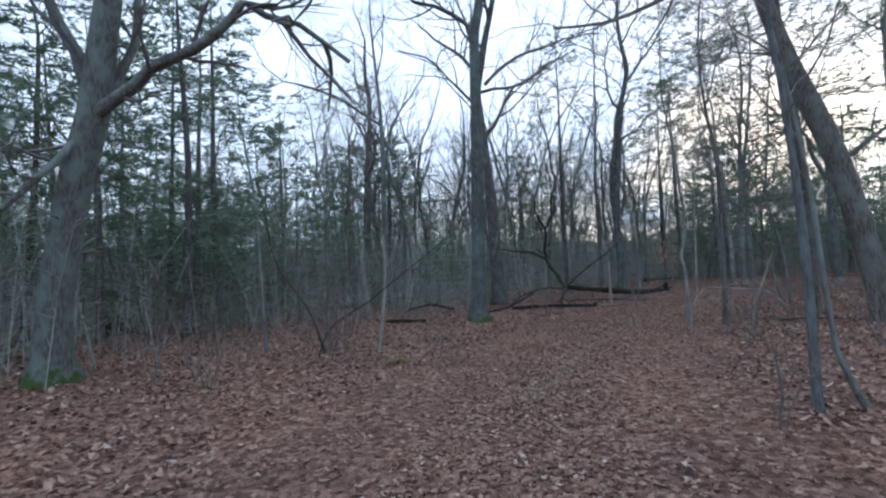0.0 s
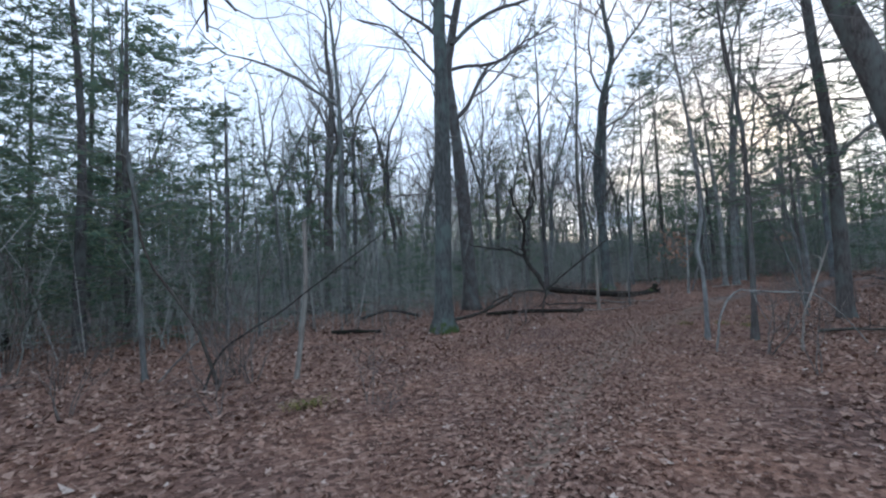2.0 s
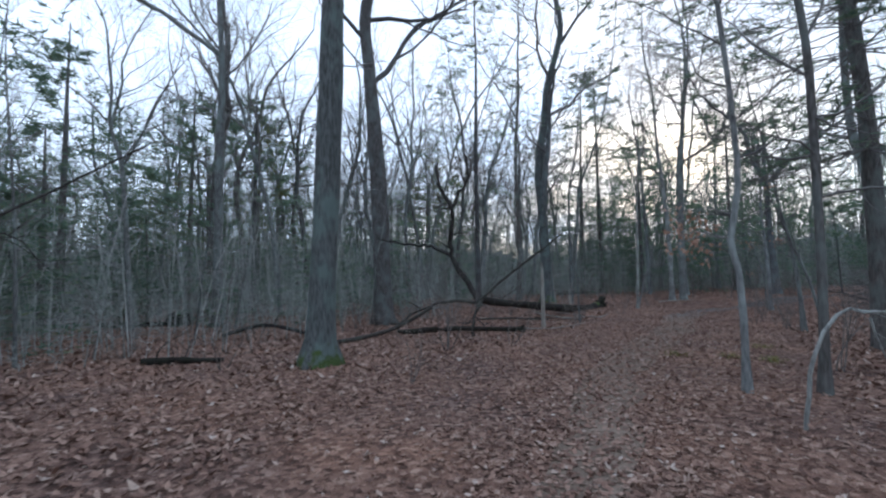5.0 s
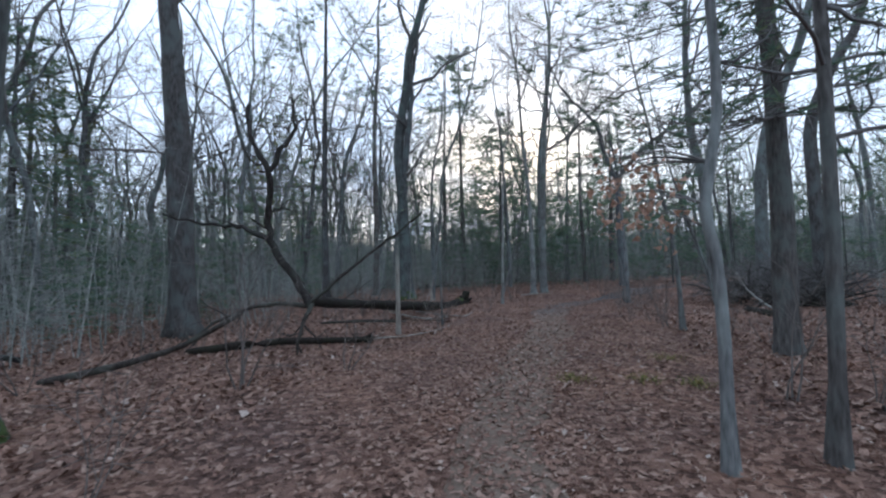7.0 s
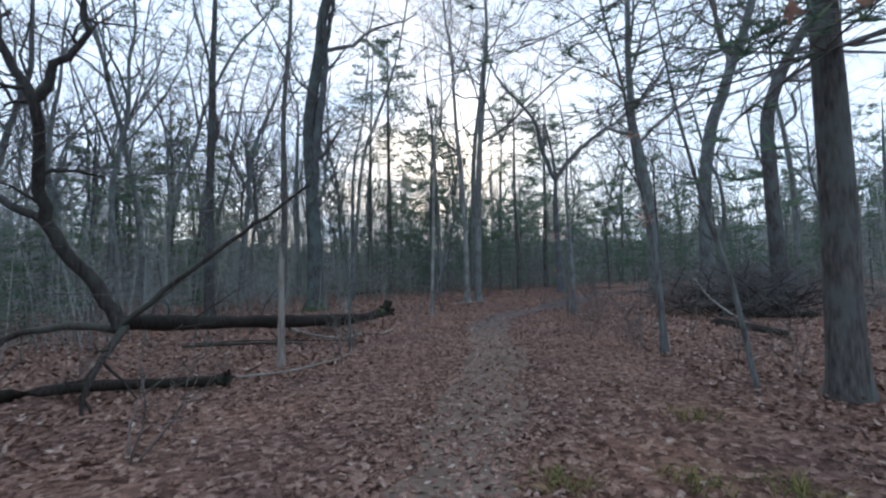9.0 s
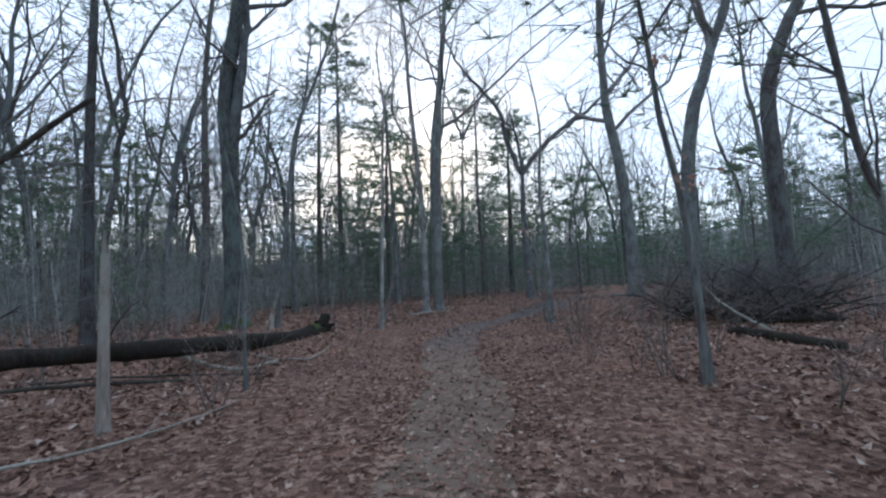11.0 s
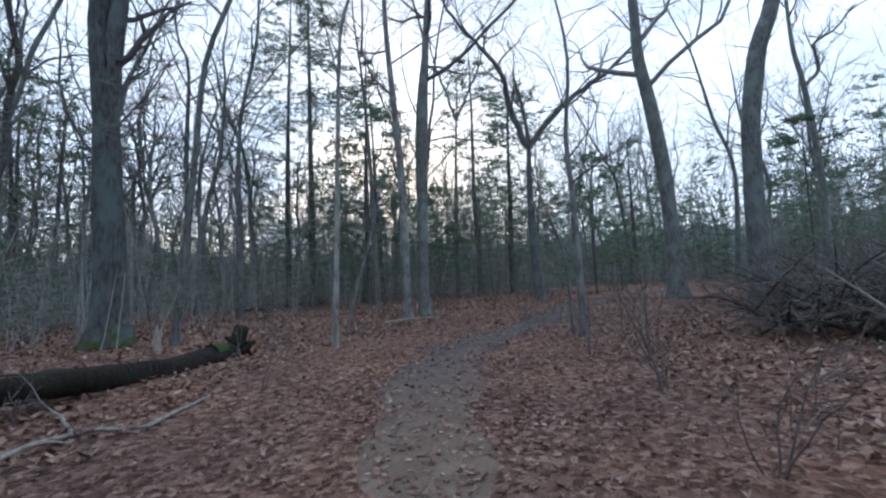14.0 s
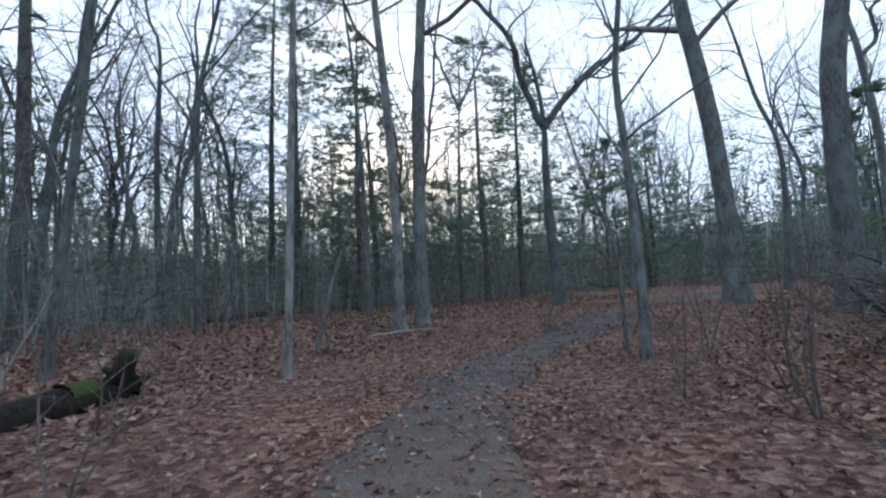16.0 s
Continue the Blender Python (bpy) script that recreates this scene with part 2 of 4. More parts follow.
# ---- geometry helpers ----
class Geo:
    """Gathers tubes and facets into one mesh."""

    def __init__(self):
        self.v, self.f, self.n = [], [], 0

    def tube(self, pts, radii, k):
        pts, radii = np.asarray(pts, float), np.asarray(radii, float)
        tang = np.gradient(pts, axis=0)
        tang /= np.linalg.norm(tang, axis=1, keepdims=True) + 1e-9
        ref = np.array([1.0, 0.0, 0.0]) if abs(tang[0][0]) < 0.8 else np.array([0.0, 1.0, 0.0])
        side = np.cross(tang, ref)
        side /= np.linalg.norm(side, axis=1, keepdims=True) + 1e-9
        other = np.cross(tang, side)
        a = np.arange(k) * (2 * math.pi / k)
        ring = side[:, None, :] * np.cos(a)[None, :, None] + other[:, None, :] * np.sin(a)[None, :, None]
        m = len(pts)
        self.v.append((pts[:, None, :] + ring * radii[..., None, None] if radii.ndim == 1 else pts[:, None, :] + ring * radii[..., None]).reshape(-1, 3))
        i = np.arange(m - 1)[:, None] * k + np.arange(k)[None, :]
        j = np.arange(m - 1)[:, None] * k + (np.arange(k)[None, :] + 1) % k
        self.f.append(np.stack([i, j, j + k, i + k], -1).reshape(-1, 4) + self.n)
        self.n += m * k

    def facets(self, verts, faces):
        """verts (n, p, 3) and one face list for each of the n pieces."""
        n, p, _ = verts.shape
        self.v.append(verts.reshape(-1, 3))
        for face in faces:
            self.f.append(np.asarray(face)[None, :] + (np.arange(n) * p)[:, None] + self.n)
        self.n += n * p

    def spikes(self, roots, tips, radius):
        """Thin three-sided twigs, one from each root to its tip."""
        roots, tips = np.asarray(roots, float), np.asarray(tips, float)
        d = tips - roots
        d /= np.linalg.norm(d, axis=1, keepdims=True) + 1e-9
        side = np.cross(d, np.array([0.31, 0.87, 0.38]))
        side /= np.linalg.norm(side, axis=1, keepdims=True) + 1e-9
        other = np.cross(d, side)
        r = np.broadcast_to(np.asarray(radius, float).reshape(-1, 1), (len(roots), 1))
        ring = [roots + (side * math.cos(a) + other * math.sin(a)) * r for a in (0.0, 2.094, 4.189)]
        self.facets(np.stack([*ring, tips], 1), [(0, 1, 3), (1, 2, 3), (2, 0, 3)])

    def mesh(self, name, mat, smooth=True):
        me = bpy.data.meshes.new(name)
        verts = np.concatenate(self.v)
        sizes = np.concatenate([np.full(len(f), f.shape[1]) for f in self.f])
        loops = np.concatenate([f.reshape(-1) for f in self.f])
        me.vertices.add(len(verts))
        me.vertices.foreach_set("co", verts.astype(np.float32).ravel())
        me.loops.add(len(loops))
        me.loops.foreach_set("vertex_index", loops.astype(np.int32))
        me.polygons.add(len(sizes))
        me.polygons.foreach_set("loop_start", np.concatenate([[0], np.cumsum(sizes)[:-1]]).astype(np.int32))
        me.polygons.foreach_set("use_smooth", np.full(len(sizes), smooth))
        me.update(calc_edges=True)
        me.materials.append(mat)
        return me


def part(name, geo, mat, parent=None, label="", smooth=True):
    ob = new(name, geo.mesh(name, mat, smooth))
    if parent is not None:
        ob.parent = parent
    if label:
        ob["label"] = label
    return ob


def smoothstep(q):
    q = min(1.0, max(0.0, q))
    return q * q * (3 - 2 * q)


def ground_z(x, y):
    """Height of the woodland floor: level along the walk, a low rise ahead and on its left."""
    u, v = 0.61 * x + 0.79 * y, 0.79 * x - 0.61 * y
    far = smoothstep((u - 29.5) / 3)
    return 0.3 * smoothstep((-v - 4) / 5) * smoothstep((u - 22) / 4) * (1 - far) + 0.3 * far


def spline(nodes, step):
    """A Catmull-Rom line through the nodes, with a point about every step metres."""
    p = [np.array(n, float) for n in nodes]
    p = [2 * p[0] - p[1], *p, 2 * p[-1] - p[-2]]
    pts = []
    for a, b, c, d in zip(p, p[1:], p[2:], p[3:]):
        n = max(2, int(np.linalg.norm(c - b) / step))
        for i in range(n):
            t = i / n
            pts.append(0.5 * (2 * b + (c - a) * t + (2 * a - 5 * b + 4 * c - d) * t * t + (3 * b - a - 3 * c + d) * t ** 3))
    pts.append(p[-2])
    return np.array(pts)


def turn_away(d, angle, rng):
    """d turned by angle about a random way square to it."""
    r = np.array([rng.gauss(0, 1) for _ in range(3)])
    r -= d * (r @ d)
    r /= np.linalg.norm(r) + 1e-9
    return d * math.cos(angle) + r * math.sin(angle)


SIDES = (6, 4, 3, 3)
STEPS = (7, 5, 3, 1)
FAR_SIDES = (4, 3, 3, 3)
FAR_STEPS = (5, 4, 1, 1)


def grow(geo, p, d, length, r, level, last, rng, kids=(5, 4, 2), wild=0.22, up=0.06, coarse=False):
    """A branch with its side branches, down to the level called last."""
    n = (FAR_STEPS if coarse else STEPS)[level]
    pts, dirs = [np.array(p)], [d]
    for i in range(n):
        d = d + np.array([rng.gauss(0, wild), rng.gauss(0, wild), rng.gauss(0, wild) + up])
        d /= np.linalg.norm(d)
        pts.append(pts[-1] + d * length / n)
        dirs.append(d)
    tip = 0.35 if level < last else 0.25
    geo.tube(pts, np.linspace(r, max(0.0025, r * tip), n + 1), (FAR_SIDES if coarse else SIDES)[level])
    if level >= last:
        return
    count = kids[min(level, len(kids) - 1)]
    for c in range(count):
        s = (c + rng.uniform(0.4, 1.1)) / count
        s = min(0.98, 0.18 + 0.82 * s)
        i = min(n - 1, int(s * n))
        q = pts[i] + (pts[i + 1] - pts[i]) * (s * n - i)
        grow(geo, q, turn_away(dirs[i], rng.uniform(0.5, 1.05), rng), length * rng.uniform(0.38, 0.62), max(0.004, r * (1 - 0.6 * s) * 0.55), level + 1, last, rng, kids, wild, up, coarse)


def leaf_shapes(rng, centres, size, droop=1.0):
    """Lobed, curled leaves at the given places."""
    n = len(centres)
    ang = np.array([0, 0.55, 1.05, 1.75, math.pi, -1.75, -1.05, -0.55])
    rad = np.array([1.0, 0.42, 0.8, 0.42, 0.62, 0.42, 0.8, 0.42])
    base = np.stack([np.cos(ang) * rad, np.sin(ang) * rad * 0.85, np.zeros(8)], -1)
    base = np.concatenate([[[0, 0, 0]], base])
    s = size * rng.uniform(0.55, 1.15, (n, 1, 1))
    v = np.repeat(base[None], n, 0) * s
    curl = rng.uniform(-0.1, 1.0, (n, 1)) * droop
    v[:, :, 2] = curl * (np.abs(v[:, :, 1]) ** 1.5 / np.sqrt(s[:, :, 0]) * 1.5) + rng.uniform(-0.3, 0.6, (n, 1)) * v[:, :, 0] ** 2 / s[:, :, 0]
    yaw, tx, ty = rng.uniform(0, 2 * math.pi, n), rng.normal(0, 0.35, n), rng.normal(0, 0.35, n)
    if droop > 1.5:
        tx, ty = rng.uniform(-1.6, 1.6, n), rng.uniform(-1.6, 1.6, n)
    cx, sx, cy, sy, cz, sz = np.cos(tx), np.sin(tx), np.cos(ty), np.sin(ty), np.cos(yaw), np.sin(yaw)
    x, y, z = v[..., 0], v[..., 1], v[..., 2]
    y, z = y * cx[:, None] - z * sx[:, None], y * sx[:, None] + z * cx[:, None]
    x, z = x * cy[:, None] + z * sy[:, None], -x * sy[:, None] + z * cy[:, None]
    x, y = x * cz[:, None] - y * sz[:, None], x * sz[:, None] + y * cz[:, None]
    out = np.stack([x, y, z], -1) + np.asarray(centres)[:, None, :]
    return out


LEAF_FACES = [(0, i, i % 8 + 1) for i in range(1, 9)]


# ---- kinds of things ----
def trunk_line(nodes, height, rng, wander):
    """The trunk's line through the nodes and on up to its height."""
    pts = [np.array(n, float) for n in nodes]
    d = pts[-1] - pts[-2]
    d = d / np.linalg.norm(d)
    while pts[-1][2] < height:
        d = d + np.array([rng.gauss(0, wander), rng.gauss(0, wander), 0.12])
        d /= np.linalg.norm(d)
        pts.append(pts[-1] + d * 1.4)
    return spline(pts, 0.45)


def trunk_tube(line, r, k, rng, top=0.2, flare=0.55):
    """A trunk with a flared foot, a slow taper and an uneven skin."""
    z = line[:, 2] - line[0][2]
    s = np.clip(z / max(0.1, z[-1]), 0, 1)
    rad = r * (1 - (1 - top) * s ** 1.15) * (1 + flare * np.exp(-z / (1.1 * r + 0.05)))
    phase = [rng.uniform(0, 6.28) for _ in range(3)]
    a = np.arange(k) * (2 * math.pi / k)
    lobes = 1 + np.exp(-z / (1.5 * r + 0.05))[:, None] * 0.2 * np.sin(a[None, :] * 3 + phase[0]) + 0.05 * np.sin(a[None, :] * 2 + phase[1] + z[:, None] * 0.9) + 0.03 * np.sin(a[None, :] * 5 + phase[2] + z[:, None] * 3)
    geo = Geo()
    geo.tube(line, rad[:, None] * lobes, k)
    return geo, rad


def local(nodes):
    o = np.array(nodes[0], float)
    return o, [tuple(np.array(n, float) - o) for n in nodes]


def planted(name, origin, label, category, group=""):
    ob = new(name)
    ob.location = tuple(origin)
    return tagged(ob, label, category, group)


LABELS = {
    "grey": "bare grey oak with furrowed bark in leaf litter",
    "mossy": "bare grey oak with green moss about its foot",
    "dark": "bare dark-barked tree among leafless undergrowth",
    "pale": "slim bare tree with pale smooth bark by the trail",
}


def hardwood(nodes, r, height, seed, clear=5, bark="grey", moss=False, crown=1.0, limbs=(), leaves=0, far=False, label=""):
    """A leafless broad-leaved tree: trunk, main limbs and a crown of twigs."""
    rng = random.Random(seed)
    origin, pts = local(nodes)
    skin = "mossy" if moss else bark
    thing = planted("bare_tree", origin, label or LABELS[skin], "tree")
    line = trunk_line(pts, height, rng, 0.17 if far else 0.12)
    geo, rad = trunk_tube(line, r, 9 if far else 16, rng, flare=0.8 if moss else 0.5)
    part("trunk", geo, BARK[skin], thing)
    twigs = Geo()
    z = line[:, 2]
    count = int((8 if far else 11) * crown)
    last = 2 if far else 3
    for c in range(count):
        s = clear + (height - clear) * (c + rng.random()) / count
        i = int(np.clip(np.searchsorted(z, s), 1, len(line) - 2))
        d = line[i + 1] - line[i - 1]
        d /= np.linalg.norm(d)
        length = (height - z[i]) * rng.uniform(0.35, 0.6) + height * 0.08
        grow(twigs, line[i], turn_away(d, rng.uniform(0.6, 1.1), rng), length, rad[i] * rng.uniform(0.4, 0.6), 0, last, rng, (6, 5, 3) if not far else (7, 7), 0.2, coarse=far)
    grow(twigs, line[-1], np.array([0.0, 0.0, 1.0]), height * 0.16, rad[-1], 1, last, rng, coarse=far)
    for path, lr in limbs:
        lp = spline([np.array(n, float) - origin for n in path], 0.6 if far else 0.35)
        if far:
            i = int(np.clip(np.searchsorted(z, lp[0][2]), 1, len(line) - 2))
            lp += (line[i] - lp[0]) * np.array([1, 1, 0])
        lp[1:-1] += np.array([[rng.gauss(0, 0.03) for _ in range(3)] for _ in range(len(lp) - 2)])
        lg = Geo()
        lg.tube(lp, np.linspace(lr, lr * 0.3, len(lp)), 5 if far else 8)
        part("limb", lg, BARK[bark], thing)
        side = 6 if far else 9
        for c in range(side):
            i = int(len(lp) * (0.15 + 0.84 * c / side))
            d = lp[min(i + 1, len(lp) - 1)] - lp[max(0, i - 1)]
            d /= np.linalg.norm(d)
            grow(twigs, lp[i], turn_away(d, rng.uniform(0.5, 1.0), rng), rng.uniform(1.0, 2.4), lr * 0.4, 1, last, rng, (6, 5, 4), 0.2, 0.1, far)
    if clear > 3 and not far:
        for c in range(5):
            i = int(np.clip(np.searchsorted(z, rng.uniform(1.6, clear)), 1, len(line) - 2))
            grow(twigs, line[i], turn_away(np.array([0.0, 0.0, 1.0]), rng.uniform(1.0, 1.6), rng), rng.uniform(0.5, 1.6), 0.018, 1, 2, rng, (4, 3), 0.25, 0.0)
    part("crown", twigs, TWIG, thing)
    if leaves:
        hold_leaves(thing, line, leaves, seed, (1.5, 4.0), 1.2)
    return thing


def hold_leaves(thing, line, count, seed, span, reach, aim=3.6):
    """Withered brown leaves that still hang on low twigs."""
    rng, r2 = np.random.default_rng(seed), random.Random(seed)
    spots = []
    for _ in range(max(3, count // 22)):
        stems = Geo()
        h = r2.uniform(*span)
        i = int(np.clip(np.searchsorted(line[:, 2], h), 1, len(line) - 2))
        a = r2.gauss(aim, 0.45)
        d = np.array([math.cos(a), math.sin(a), r2.uniform(-0.15, 0.25)])
        end = line[i] + d * reach * r2.uniform(0.6, 1.1)
        bow = (line[i] + end) / 2 + np.array([0, 0, 0.08])
        stems.tube(spline([line[i], bow, end], 0.12), np.linspace(0.01, 0.003, len(spline([line[i], bow, end], 0.12))), 4)
        part("spray", stems, TWIG, thing)
        for _ in range(22):
            q = line[i] + (end - line[i]) * r2.uniform(0.45, 1.1)
            spots.append(q + np.array([r2.gauss(0, 0.1), r2.gauss(0, 0.1), r2.gauss(-0.05, 0.09)]))
    geo = Geo()
    geo.facets(leaf_shapes(rng, np.array(spots), 0.047, 2.0), LEAF_FACES)
    part("withered_leaves", geo, HELD, thing, "withered orange-brown leaves", False)


def sapling(nodes, r, height, seed, clear=1.5, leaves=0, bark="grey", label="", far=False):
    """A young bare tree with a thin stem and a few twigs."""
    rng = random.Random(seed)
    origin, pts = local(nodes)
    thing = planted("sapling", origin, label or ("thin grey sapling with withered brown leaves by the trail" if leaves else "thin leafless grey sapling standing in leaf litter"), "sapling")
    line = trunk_line(pts, height, rng, 0.12)
    geo, rad = trunk_tube(line, r, 6 if far else 12, rng, 0.15, 0.4)
    part("trunk", geo, BARK["pale" if leaves > 60 else bark], thing)
    twigs = Geo()
    for c in range(12):
        s = clear + (height - clear) * (c + rng.random()) / 12
        i = int(np.clip(np.searchsorted(line[:, 2], s), 1, len(line) - 2))
        grow(twigs, line[i], turn_away(np.array([0.0, 0.0, 1.0]), rng.uniform(0.6, 1.2), rng), rng.uniform(0.18, 0.3) * height, rad[i] * 0.42, 1, 2 if far else 3, rng, (6, 7) if far else (5, 4, 2), 0.2, 0.05, far)
    part("crown", twigs, TWIG, thing)
    if leaves:
        hold_leaves(thing, line, leaves, seed, (1.5, 2.3), 0.75, 2.6)
    return thing


def snag(nodes, r, label="broken pale dead stem standing in leaf litter"):
    """A dead stem, broken off at the top."""
    rng = random.Random(int(nodes[0][0] * 100))
    origin, pts = local(nodes)
    thing = planted("dead_tree", origin, label, "dead tree")
    line = spline(pts, 0.15)
    geo, rad = trunk_tube(line, r, 10, rng, 0.7, 0.3)
    part("trunk", geo, BARK["bleached"], thing)
    splinter = Geo()
    for _ in range(5):
        q = line[-1] + np.array([rng.gauss(0, r * 0.35), rng.gauss(0, r * 0.35), -0.03])
        splinter.tube([q, q + np.array([rng.gauss(0, 0.01), rng.gauss(0, 0.01), rng.uniform(0.08, 0.25)])], [r * 0.3, 0.003], 4)
    part("broken_top", splinter, BARK["bleached"], thing)
    return thing


def needle_tufts(rng, centres, size, blades=6, width=0.11):
    """Sprays of needles: narrow blades that fan out from each place."""
    n = len(centres)
    d = rng.normal(0, 1, (n, blades, 3))
    d[..., 2] = np.abs(d[..., 2]) * 0.6 - 0.15
    d /= np.linalg.norm(d, axis=-1, keepdims=True)
    side = np.cross(d, rng.normal(0, 1, (n, blades, 3)))
    side /= np.linalg.norm(side, axis=-1, keepdims=True)
    length = size * rng.uniform(0.6, 1.3, (n, blades, 1))
    c = np.asarray(centres)[:, None, :]
    tri = np.stack([c - side * length * width, c + side * length * width, c + d * length], 2)
    return tri.reshape(n * blades, 3, 3)


def pine(nodes, r, height, seed, clear=3.0, needles=1.0, gold=False, far=False, label="", dense=False, spread=1.0):
    """A white pine: straight trunk, whorls of level branches, open sprays of needles."""
    rng, nrng = random.Random(seed), np.random.default_rng(seed)
    origin, pts = local(nodes)
    thing = planted("pine_tree", origin, label or ("pine with a straight dark trunk and thin dead lower branches" if needles < 0.5 else "tall dark-green pine with open sprays of needles"), "tree")
    line = trunk_line(pts, height, rng, 0.02)
    geo, rad = trunk_tube(line, r, 9 if far else 16, rng, 0.12, 0.4)
    part("trunk", geo, BARK["dark"], thing)
    wood, spots = Geo(), []
    z = clear
    while z < height - 0.2:
        i = int(np.clip(np.searchsorted(line[:, 2], z), 1, len(line) - 2))
        q = (z - clear) / (height - clear)
        reach = (0.34 * (1 - q) ** 0.8 + 0.05) * min(height, 13) * (0.55 + 0.45 * min(1, q * 4))
        for b in range(rng.randint(5, 8) if dense else rng.randint(3, 5)):
            a = rng.uniform(0, 6.283)
            n = 5
            p = line[i].copy()
            d = np.array([math.cos(a), math.sin(a), rng.uniform(-0.12, 0.3) if q > 0.25 else rng.uniform(-0.35, 0.1)])
            length = spread * reach * rng.uniform(0.6, 1.15)
            bp = [p.copy()]
            for k in range(n):
                d = d + np.array([rng.gauss(0, 0.13), rng.gauss(0, 0.13), rng.gauss(0.0, 0.06)])
                d /= np.linalg.norm(d)
                bp.append(bp[-1] + d * length / n)
            wood.tube(bp, np.linspace(max(0.008, rad[i] * (0.13 if dense and not far else 0.1)), 0.004, n + 1), 3 if far else 4)
            for k in range(2, n + 1):
                for _ in range(2 if far else 3 if dense else 2):
                    sd = turn_away(d, rng.uniform(0.6, 1.1), rng)
                    sd[2] *= 0.4
                    e = bp[k] + sd * length * rng.uniform(0.15, 0.42)
                    if not far:
                        wood.tube([bp[k], e], [0.007, 0.003], 3)
                    live = needles * (0.3 if q < 0.05 else 1.0)
                    for m in range(4):
                        if rng.random() < live * (0.6 if far else 0.75):
                            spots.append(bp[k] + (e - bp[k]) * (m + 1) / 4 + np.array([0, 0, rng.gauss(0, 0.05)]))
        z += rng.uniform(0.45, 0.8) * (1.35 if far else 0.6 if dense else 1.0)
    part("crown", wood, TWIG, thing)
    if spots:
        geo = Geo()
        geo.facets(needle_tufts(nrng, np.array(spots), 0.25 if far else 0.19, 5 if far else 12, 0.1 if far else 0.055), [(0, 1, 2)])
        part("foliage", geo, NEEDLE_GOLD if gold else NEEDLE, thing, smooth=False)
    return thing


def shrub(x, y, height, seed, spread=0.5, stems=6, label="low leafless brown shrub growing through leaf litter"):
    """A clump of thin bare stems."""
    rng = random.Random(seed)
    thing = planted("shrub", (x, y, ground_z(x, y) - 0.03), label, "shrub")
    for c in range(stems):
        geo = Geo()
        a = rng.uniform(0, 6.283)
        d = np.array([math.cos(a) * spread, math.sin(a) * spread, 1.0])
        d /= np.linalg.norm(d)
        h = height * rng.uniform(0.6, 1.1)
        grow(geo, np.array([math.cos(a) * 0.05, math.sin(a) * 0.05, 0.0]), d, h, 0.004 + 0.006 * height, 1, 3, rng, (4, 4, 3), 0.16, 0.03, height > 1.55)
        part("stem", geo, STALK, thing)
    return thing


def log(nodes, r, seed, label, root=False, name="fallen_log", skin="log", top=0.75):
    """A fallen trunk, with stubs of branches and, where it tore out, a lump of root."""
    rng = random.Random(seed)
    origin, pts = local(nodes)
    thing = planted(name, origin, label, "log")
    line = spline(pts, 0.25)
    n = len(line)
    for i in range(1, n - 1):
        line[i] += np.array([rng.gauss(0, r * 0.09), rng.gauss(0, r * 0.09), rng.gauss(0, r * 0.07)])
    k = 12
    a = np.arange(k) * (2 * math.pi / k)
    rad = np.linspace(r, r * top, n)
    rad[0] *= 0.8
    lobes = 1 + 0.1 * np.sin(2 * a[None, :] + np.arange(n)[:, None] * 0.5) + np.array([[rng.gauss(0, 0.05) for _ in range(k)] for _ in range(n)])
    geo = Geo()
    geo.tube(np.concatenate([line[:1], line, line[-1:]]), np.concatenate([[np.full(k, 0.01)], rad[:, None] * lobes, [np.full(k, 0.01)]]), k)
    part("trunk", geo, BARK[skin], thing)
    for _ in range(int(3 + n / 6)):
        stubs = Geo()
        i = rng.randrange(1, n - 1)
        d = turn_away((line[i + 1] - line[i]) / np.linalg.norm(line[i + 1] - line[i]), rng.uniform(0.8, 1.5), rng)
        d[2] = abs(d[2])
        grow(stubs, line[i], d, rng.uniform(0.2, 0.9), max(0.008, r * 0.16), 1, 2, rng, (3, 2), 0.2, 0.0)
        part("stub", stubs, BARK["dead"], thing)
    if root:
        e, r = line[-1], r * top
        for _ in range(14):
            d = np.array([rng.gauss(0, 1), rng.gauss(0, 1), rng.gauss(0.5, 0.8)])
            d /= np.linalg.norm(d)
            q = e + np.array([rng.gauss(0, r * 0.4), rng.gauss(0, r * 0.4), rng.gauss(0.02, r * 0.3)])
            m = q + d * r * rng.uniform(0.9, 1.6)
            lump, bend = Geo(), spline([q - d * r * 0.6, q, m], 0.05)
            lump.tube(bend, np.linspace(r * 0.62, r * 0.16, len(bend)), 7)
            part("root", lump, BARK[skin], thing)
        if top > 1.5:
            for lean in (-0.1, 0.08):
                horn, bend = Geo(), spline([e - np.array([0.0, 0.0, r * 0.4]), e + np.array([0.03, lean, r * 0.9]), e + np.array([0.1, lean * 1.6, r * 2.1])], 0.06)
                horn.tube(np.concatenate([bend, bend[-1:]]), np.append(np.linspace(r * 0.75, r * 0.42, len(bend)), 0.01), 8)
                part("root", horn, BARK[skin], thing)
            cushion = Geo()
            cushion.tube(line[-3:-1] + np.array([0, 0, r * 0.16]), np.array([[r * rng.uniform(0.82, 0.98) for _ in range(12)] for _ in range(2)]), 12)
            part("moss", cushion, MOSS, thing, "green moss cushion")
    return thing


